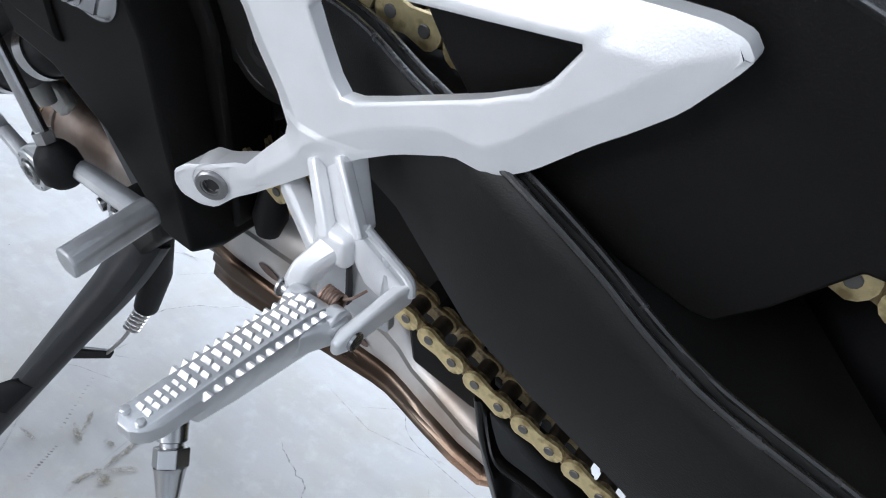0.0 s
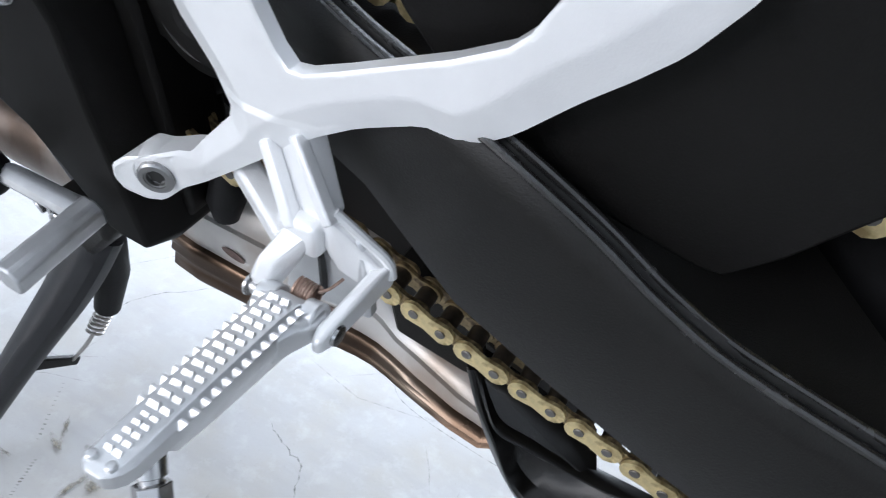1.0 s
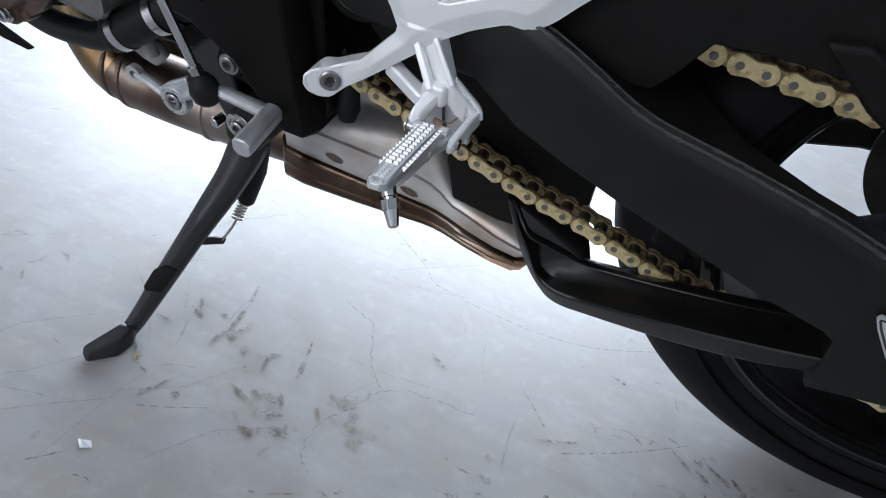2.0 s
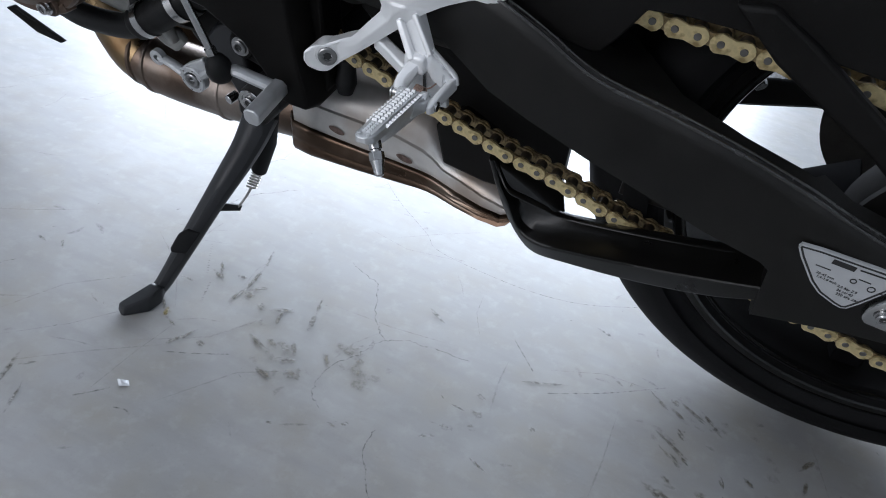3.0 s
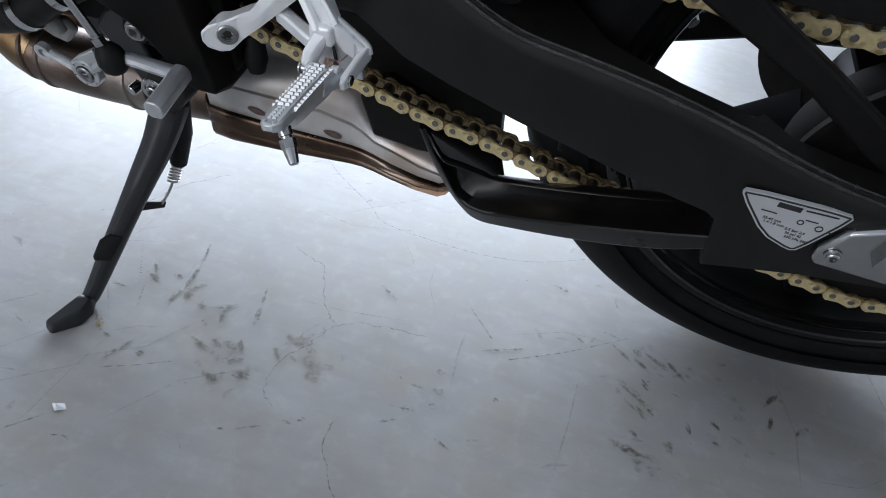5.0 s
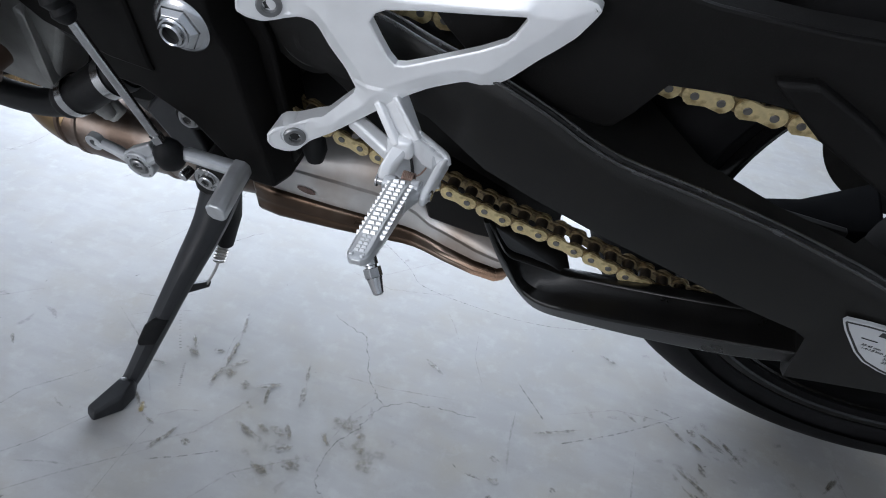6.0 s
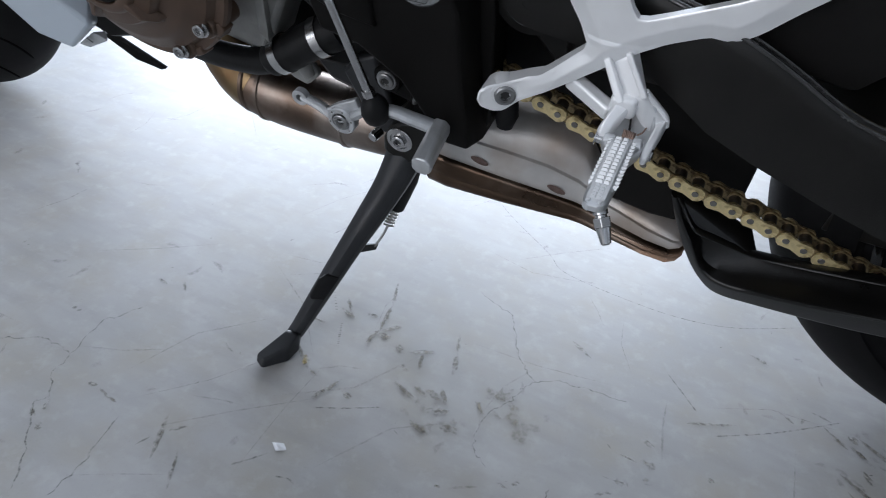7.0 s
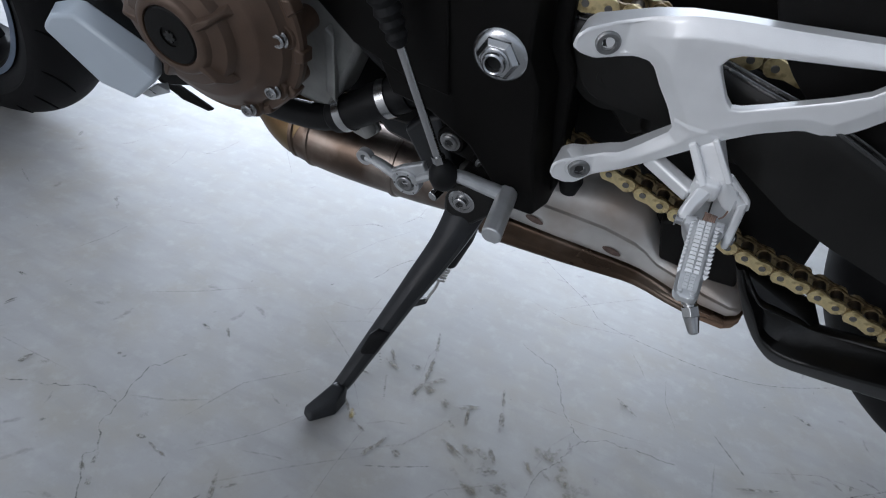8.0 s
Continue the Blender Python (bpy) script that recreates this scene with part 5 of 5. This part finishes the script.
# tyre pressure label
RIMLINE = round_off([(0.4570, 0.3420), (0.4585, 0.3475), (0.5235, 0.3465), (0.5265, 0.3420), (0.5085, 0.3050), (0.5025, 0.3025), (0.4815, 0.3115)], 1, 0.2)
plate = part("label", prism(RIMLINE, -0.1600, -0.1570), WHITE_LABEL, bike, "silver tyre pressure label with black border")
part("border", prism(swell(RIMLINE, -0.0012), -0.1602, -0.1598, [swell(RIMLINE, -0.0026)]), INK_AND_SHADE, plate)


def bar(x, z, w, h, tilt=3.0):
    m = Matrix.Translation((x, -0.1603, z)) @ pose(0, 0, 0, 0, tilt, 0)
    bm = box((0, 0, 0), (w, 0.0003, h))
    bmesh.ops.transform(bm, matrix=m, verts=bm.verts)
    part("print", bm, INK_AND_SHADE, plate, smooth=False)


bar(0.4880, 0.3410, 0.0150, 0.0042)
bar(0.5080, 0.3415, 0.0200, 0.0012, 0)


def words(text, x, z, size):
    data = bpy.data.curves.new("writing", "FONT")
    data.body, data.size, data.extrude, data.align_x = text, size, 0.0001, "LEFT"
    data.materials.append(INK_AND_SHADE)
    ob = new("writing", data)
    ob.parent, ob.matrix_basis = plate, pose(x, -0.1604, z, 90, 5, 0)


words("35-45 mm", 0.4760, 0.3270, 0.0030)
words("1.4-1.8 inch", 0.4775, 0.3238, 0.0030)
for k, row in enumerate(("2.5 bar 2.9", "36 psi 42", "250 kPa 290")):
    words(row, 0.4925 + 0.0012 * k, 0.3215 - 0.0036 * k, 0.0031)
for x, z, r in ((0.4990, 0.3305, 0.0022), (0.5115, 0.3285, 0.0026)):
    part("wheel_mark", lathe([(r, 0.0001), (r, -0.0003), (r - 0.0007, -0.0003), (r - 0.0007, 0.0001)], (x, -0.1601, z), n=18, closed=True), INK_AND_SHADE, plate)
for x, z, w in ((0.478, 0.3335, 0.010), (0.505, 0.3335, 0.008), (0.5185, 0.3275, 0.0035)):
    bar(x, z, w, 0.0008)

# ---- scuffs and cracks on the floor ----
def stroke(bm, layer, pts, width, z, rng, ragged, ends=4.0):
    """A flat streak along pts, full in its middle, fading to both edges and thin at its ends."""
    pts = [Vector((*p, 0)) for p in pts]
    fine = []
    for a, b in zip(pts, pts[1:]):
        n = max(3, int((b - a).length / 0.003))
        fine += [a.lerp(b, k / n) for k in range(n)]
    fine.append(pts[-1])
    rows = []
    for i, p in enumerate(fine):
        d = (fine[min(i + 1, len(fine) - 1)] - fine[max(i - 1, 0)]).normalized()
        s = Vector((-d.y, d.x, 0))
        e = min(1, ends * min(i + 0.3, len(fine) - 0.7 - i) / len(fine))
        w = width * (0.35 + 0.65 * e) * (1 + ragged * rng.uniform(-0.8, 0.8)) / 2
        p = p + s * rng.uniform(-1, 1) * width * 0.25 * ragged
        row = []
        for off, full in ((-1.5, 0.0), (-0.5, 1.0), (0.5, 1.0), (1.5, 0.0)):
            v = bm.verts.new((p.x + s.x * w * off, p.y + s.y * w * off, z))
            v[layer] = full * max(0.0, e)
            row.append(v)
        rows.append(row)
    for a, b in zip(rows, rows[1:]):
        for k in range(3):
            bm.faces.new((a[k], a[k + 1], b[k + 1], b[k]))


def marks():
    bm = bmesh.new()
    return bm, bm.verts.layers.float.new("body")


def smear(bm, layer, a, b, w, rng):
    """A rubbed-in mark: one broad soft pass and a bundle of finer strokes; w in millimetres."""
    a, b = Vector(a), Vector(b)
    d = b - a
    n = Vector((-d.y, d.x)).normalized()
    for _ in range(1 + int(w * 0.36)):
        f0 = rng.uniform(-0.05, 0.35)
        f1 = min(1.05, f0 + rng.uniform(0.45, 0.8))
        off = rng.gauss(0, 0.30) * w * 0.0012
        p, q = a + d * f0 + n * off, a + d * f1 + n * (off + rng.uniform(-1, 1) * 0.0010)
        mid = (p + q) / 2 + n * rng.uniform(-1, 1) * 0.0014
        stroke(bm, layer, [tuple(p), tuple(mid), tuple(q)], rng.uniform(0.0010, 0.0026) + 0.00016 * w, 0.0011 + rng.random() * 0.0008, rng, 0.35)


# x, y of both ends and the width in millimetres, patch by patch
BY_STAND = [(-0.040, -0.121, -0.028, -0.160, 2), (-0.028, -0.160, -0.022, -0.204, 3), (-0.022, -0.204, -0.027, -0.225, 5), (-0.022, -0.204, -0.003, -0.185, 3), (-0.046, -0.186, -0.033, -0.185, 3), (-0.021, -0.206, -0.006, -0.208, 5), (-0.078, -0.173, -0.058, -0.199, 2), (-0.075, -0.192, -0.055, -0.200, 3), (-0.097, -0.223, -0.075, -0.222, 2), (-0.087, -0.261, -0.063, -0.284, 2), (-0.063, -0.284, -0.045, -0.291, 2), (-0.034, -0.317, -0.022, -0.282, 3), (-0.014, -0.294, -0.001, -0.299, 3)]
BEFORE_STAND = [(0.002, -0.214, 0.017, -0.220, 5), (0.021, -0.236, 0.031, -0.240, 5), (0.018, -0.216, 0.046, -0.202, 4), (0.033, -0.209, 0.039, -0.232, 4), (0.025, -0.258, 0.050, -0.271, 6), (0.044, -0.254, 0.061, -0.262, 5), (0.056, -0.253, 0.076, -0.256, 5), (0.070, -0.243, 0.082, -0.261, 4), (0.069, -0.278, 0.090, -0.266, 6), (0.059, -0.293, 0.081, -0.301, 7), (0.086, -0.285, 0.105, -0.287, 6), (0.057, -0.162, 0.067, -0.194, 2), (0.067, -0.194, 0.073, -0.222, 4)]
BROAD = [(0.111, -0.218, 0.129, -0.228, 9), (0.120, -0.224, 0.136, -0.208, 6), (0.125, -0.221, 0.149, -0.234, 8), (0.141, -0.237, 0.155, -0.254, 11), (0.152, -0.255, 0.165, -0.267, 13), (0.107, -0.240, 0.120, -0.254, 7), (0.253, -0.266, 0.263, -0.259, 7), (0.270, -0.229, 0.285, -0.233, 6), (0.500, -0.205, 0.505, -0.222, 11), (0.624, -0.150, 0.639, -0.134, 7), (0.445, -0.223, 0.474, -0.234, 7), (0.454, -0.229, 0.484, -0.231, 8)]
BEFORE_WHEEL = [(0.105, -0.345, 0.116, -0.344, 4), (0.117, -0.345, 0.152, -0.324, 2), (0.154, -0.317, 0.170, -0.317, 3), (0.168, -0.312, 0.176, -0.309, 5), (0.239, -0.287, 0.254, -0.276, 3), (0.245, -0.232, 0.268, -0.233, 4), (0.262, -0.203, 0.281, -0.210, 3), (0.326, -0.220, 0.338, -0.224, 4), (0.276, -0.254, 0.287, -0.248, 5), (0.289, -0.283, 0.314, -0.295, 3), (0.168, -0.108, 0.197, -0.123, 4), (0.358, -0.019, 0.389, -0.031, 5), (0.294, -0.166, 0.366, -0.132, 2), (0.415, -0.104, 0.425, -0.078, 2), (0.425, -0.078, 0.453, -0.083, 2), (0.386, -0.094, 0.406, -0.107, 2)]
UNDER_WHEEL = [(0.438, -0.094, 0.460, -0.114, 3), (0.461, -0.093, 0.470, -0.102, 6), (0.460, -0.106, 0.484, -0.124, 3), (0.472, -0.093, 0.501, -0.113, 3), (0.493, -0.092, 0.518, -0.122, 3), (0.450, -0.149, 0.484, -0.172, 3), (0.470, -0.134, 0.481, -0.148, 4), (0.456, -0.168, 0.479, -0.187, 3), (0.476, -0.168, 0.487, -0.181, 3), (0.463, -0.206, 0.474, -0.212, 3), (0.596, -0.124, 0.617, -0.093, 3), (0.604, -0.132, 0.599, -0.154, 4), (0.541, -0.163, 0.551, -0.172, 3), (0.519, -0.171, 0.521, -0.190, 2), (0.542, -0.189, 0.552, -0.194, 2)]
FORWARD = [(-0.227, -0.402, -0.212, -0.400, 4), (-0.209, -0.403, -0.178, -0.408, 3), (-0.136, -0.433, -0.126, -0.411, 2), (-0.126, -0.411, -0.109, -0.395, 2), (-0.133, -0.393, -0.114, -0.441, 4), (-0.102, -0.421, -0.082, -0.459, 3), (-0.226, -0.456, -0.217, -0.452, 8), (-0.246, -0.443, -0.229, -0.454, 3), (-0.231, -0.445, -0.238, -0.427, 3), (-0.310, -0.338, -0.308, -0.332, 7), (-0.273, -0.257, -0.245, -0.266, 3), (-0.249, -0.242, -0.233, -0.258, 4), (-0.502, -0.300, -0.484, -0.300, 4), (-0.465, -0.346, -0.458, -0.325, 3), (-0.384, -0.394, -0.376, -0.375, 7), (-0.307, -0.430, -0.301, -0.430, 6)]
SCRATCHES = [[(-0.054, -0.411), (-0.044, -0.400), (-0.034, -0.387)], [(-0.029, -0.327), (0.000, -0.312), (0.028, -0.295)], [(0.330, -0.167), (0.390, -0.129), (0.456, -0.078)], [(0.278, -0.104), (0.294, -0.122), (0.312, -0.142)], [(-0.015, -0.403), (-0.004, -0.400), (0.003, -0.402)], [(0.239, -0.265), (0.250, -0.265), (0.260, -0.263)]]
CRACKS = [[(0.045, -0.082), (0.077, -0.097), (0.098, -0.104), (0.112, -0.133), (0.123, -0.161), (0.137, -0.175), (0.151, -0.189), (0.142, -0.205), (0.138, -0.223), (0.125, -0.247), (0.118, -0.279), (0.128, -0.299), (0.143, -0.309)], [(0.151, -0.189), (0.168, -0.176), (0.191, -0.172), (0.221, -0.168), (0.245, -0.166)], [(0.199, -0.300), (0.199, -0.328), (0.233, -0.372)],
          [(-0.252, -0.293), (-0.260, -0.313), (-0.271, -0.335), (-0.270, -0.358), (-0.263, -0.383), (-0.259, -0.408), (-0.239, -0.431), (-0.244, -0.441), (-0.229, -0.458), (-0.198, -0.492), (-0.188, -0.515)], [(-0.263, -0.383), (-0.286, -0.381), (-0.305, -0.383), (-0.336, -0.401), (-0.376, -0.416)], [(-0.160, -0.501), (-0.160, -0.465), (-0.162, -0.454), (-0.170, -0.418)], [(-0.10, 0.02), (-0.14, -0.03), (-0.155, -0.08)]]
ARC = [(-0.02, 0.14), (0.030, 0.090), (0.100, 0.036), (0.131, 0.007), (0.207, -0.003), (0.276, -0.002), (0.341, 0.016), (0.423, 0.065)]

rng = random.Random(4)
bm, body = marks()
for patch in (BY_STAND, BEFORE_STAND, BEFORE_WHEEL, UNDER_WHEEL, FORWARD):
    for x0, y0, x1, y1, w in patch:
        smear(bm, body, (x0, y0), (x1, y1), w, rng)
for (x, y), (p, q) in (((-0.108, -0.155), (-0.076, -0.202)), ((-0.062, -0.215), (-0.049, -0.245))):
    # dotted trail of a tyre edge
    for k in range(13):
        f = k / 12
        u, v = x + (p - x) * f, y + (q - y) * f
        stroke(bm, body, [(u - 0.0012, v - 0.0006), (u + 0.0012, v + 0.0006)], 0.0011, 0.0015, rng, 0.4, 8)
for _ in range(70):
    x, y, t, l = rng.uniform(-0.7, 0.9), rng.uniform(-0.55, 0.35), rng.uniform(0, 3.1), rng.uniform(0.002, 0.007)
    stroke(bm, body, [(x, y), (x + l * math.cos(t), y + l * math.sin(t))], rng.uniform(0.0004, 0.0010), 0.0015, rng, 0.6)
tagged(part("scuff_marks", bm, SCUFF, smooth=False), "dark rubber scuffs on the concrete floor", "marks", kind="stuff")
bm, body = marks()
for line in CRACKS:
    pts = []
    for a, b in zip(line, line[1:]):
        for k in range(5):
            f = k / 5
            pts.append((a[0] + (b[0] - a[0]) * f + rng.uniform(-1, 1) * 0.0018, a[1] + (b[1] - a[1]) * f + rng.uniform(-1, 1) * 0.0018))
    stroke(bm, body, pts + [line[-1]], 0.0012, 0.0021, rng, 0.5, 20)
for line in SCRATCHES:
    stroke(bm, body, [(p.x, p.y) for p in smooth_path([(x, y, 0) for x, y in line], 6)], 0.0014, 0.0022, rng, 0.35, 20)
stroke(bm, body, [(p.x, p.y) for p in smooth_path([(x, y, 0) for x, y in ARC], 6)], 0.0010, 0.0023, rng, 0.2, 20)
tagged(part("floor_cracks", bm, LINE, smooth=False), "hairline cracks and dark scratches in the concrete floor", "cracks", kind="stuff")

rng = random.Random(7)
bm, body = marks()
for patch in (BROAD, BEFORE_STAND, UNDER_WHEEL, BY_STAND):
    for x0, y0, x1, y1, w in patch:
        stroke(bm, body, [(x0, y0), ((x0 + x1) / 2, (y0 + y1) / 2), (x1, y1)], 0.00065 * (w + 2.5), 0.0010, rng, 0.6)
tagged(part("trodden_dirt", bm, TRODDEN, smooth=False), "broad brown trodden dirt on the concrete floor", "marks", kind="stuff")

rng = random.Random(11)
bm, body = marks()
for _ in range(150):
    # long pale rubs and short dirty smears trodden into the sealer
    x, y, t = rng.uniform(-0.75, 0.85), rng.uniform(-0.60, 0.10), rng.gauss(0.9, 0.7)
    l = rng.choice((0.012, 0.018, 0.03, 0.05, 0.09, 0.16))
    c = rng.uniform(-0.12, 0.12) * l
    p, q = (x, y), (x + l * math.cos(t), y + l * math.sin(t))
    m = ((p[0] + q[0]) / 2 - c * math.sin(t), (p[1] + q[1]) / 2 + c * math.cos(t))
    stroke(bm, body, [p, m, q], rng.uniform(0.0015, 0.005) if l < 0.04 else rng.uniform(0.0008, 0.002), 0.0005 + rng.random() * 0.0005, rng, 0.45)
for x, y, r in ((0.478, -0.232, 0.022), (0.49, -0.11, 0.034), (0.47, -0.16, 0.030), (0.14, -0.24, 0.030), (0.07, -0.265, 0.034), (0.58, -0.14, 0.050)):
    # trodden dirt round the worst patches
    for _ in range(8):
        p, q, t = x + rng.gauss(0, 0.6) * r, y + rng.gauss(0, 0.5) * r, rng.uniform(-1.2, 0.4)
        l = rng.uniform(0.006, 0.016)
        stroke(bm, body, [(p, q), (p + l * math.cos(t), q + l * math.sin(t))], rng.uniform(0.003, 0.008), 0.0005 + rng.random() * 0.0005, rng, 0.4)
tagged(part("dirt_smears", bm, FAINT, smooth=False), "faint brown dirt smears on the concrete floor", "marks", kind="stuff")

bm, body = marks()
for _ in range(9):
    p, q = -0.066 + rng.gauss(0, 0.003), -0.279 + rng.gauss(0, 0.003)
    stroke(bm, body, [(p, q), (p + 0.005, q - 0.002)], 0.003, 0.0010 + rng.random() * 0.0005, rng, 0.4)
tagged(part("paint_specks", bm, YELLOW, smooth=False), "faint yellow paint specks beside the stand foot", "marks", kind="stuff")

# a scrap of foil left lying
bm = hull([(-0.038, -0.375, 0.0005), (-0.028, -0.371, 0.0005), (-0.022, -0.376, 0.0006), (-0.030, -0.381, 0.0005), (-0.034, -0.3750, 0.0022), (-0.026, -0.3745, 0.0010), (-0.029, -0.378, 0.0017)])
tagged(part("foil_scrap", bm, FOIL, smooth=False), "small crumpled scrap of clear foil on the floor", "scrap")
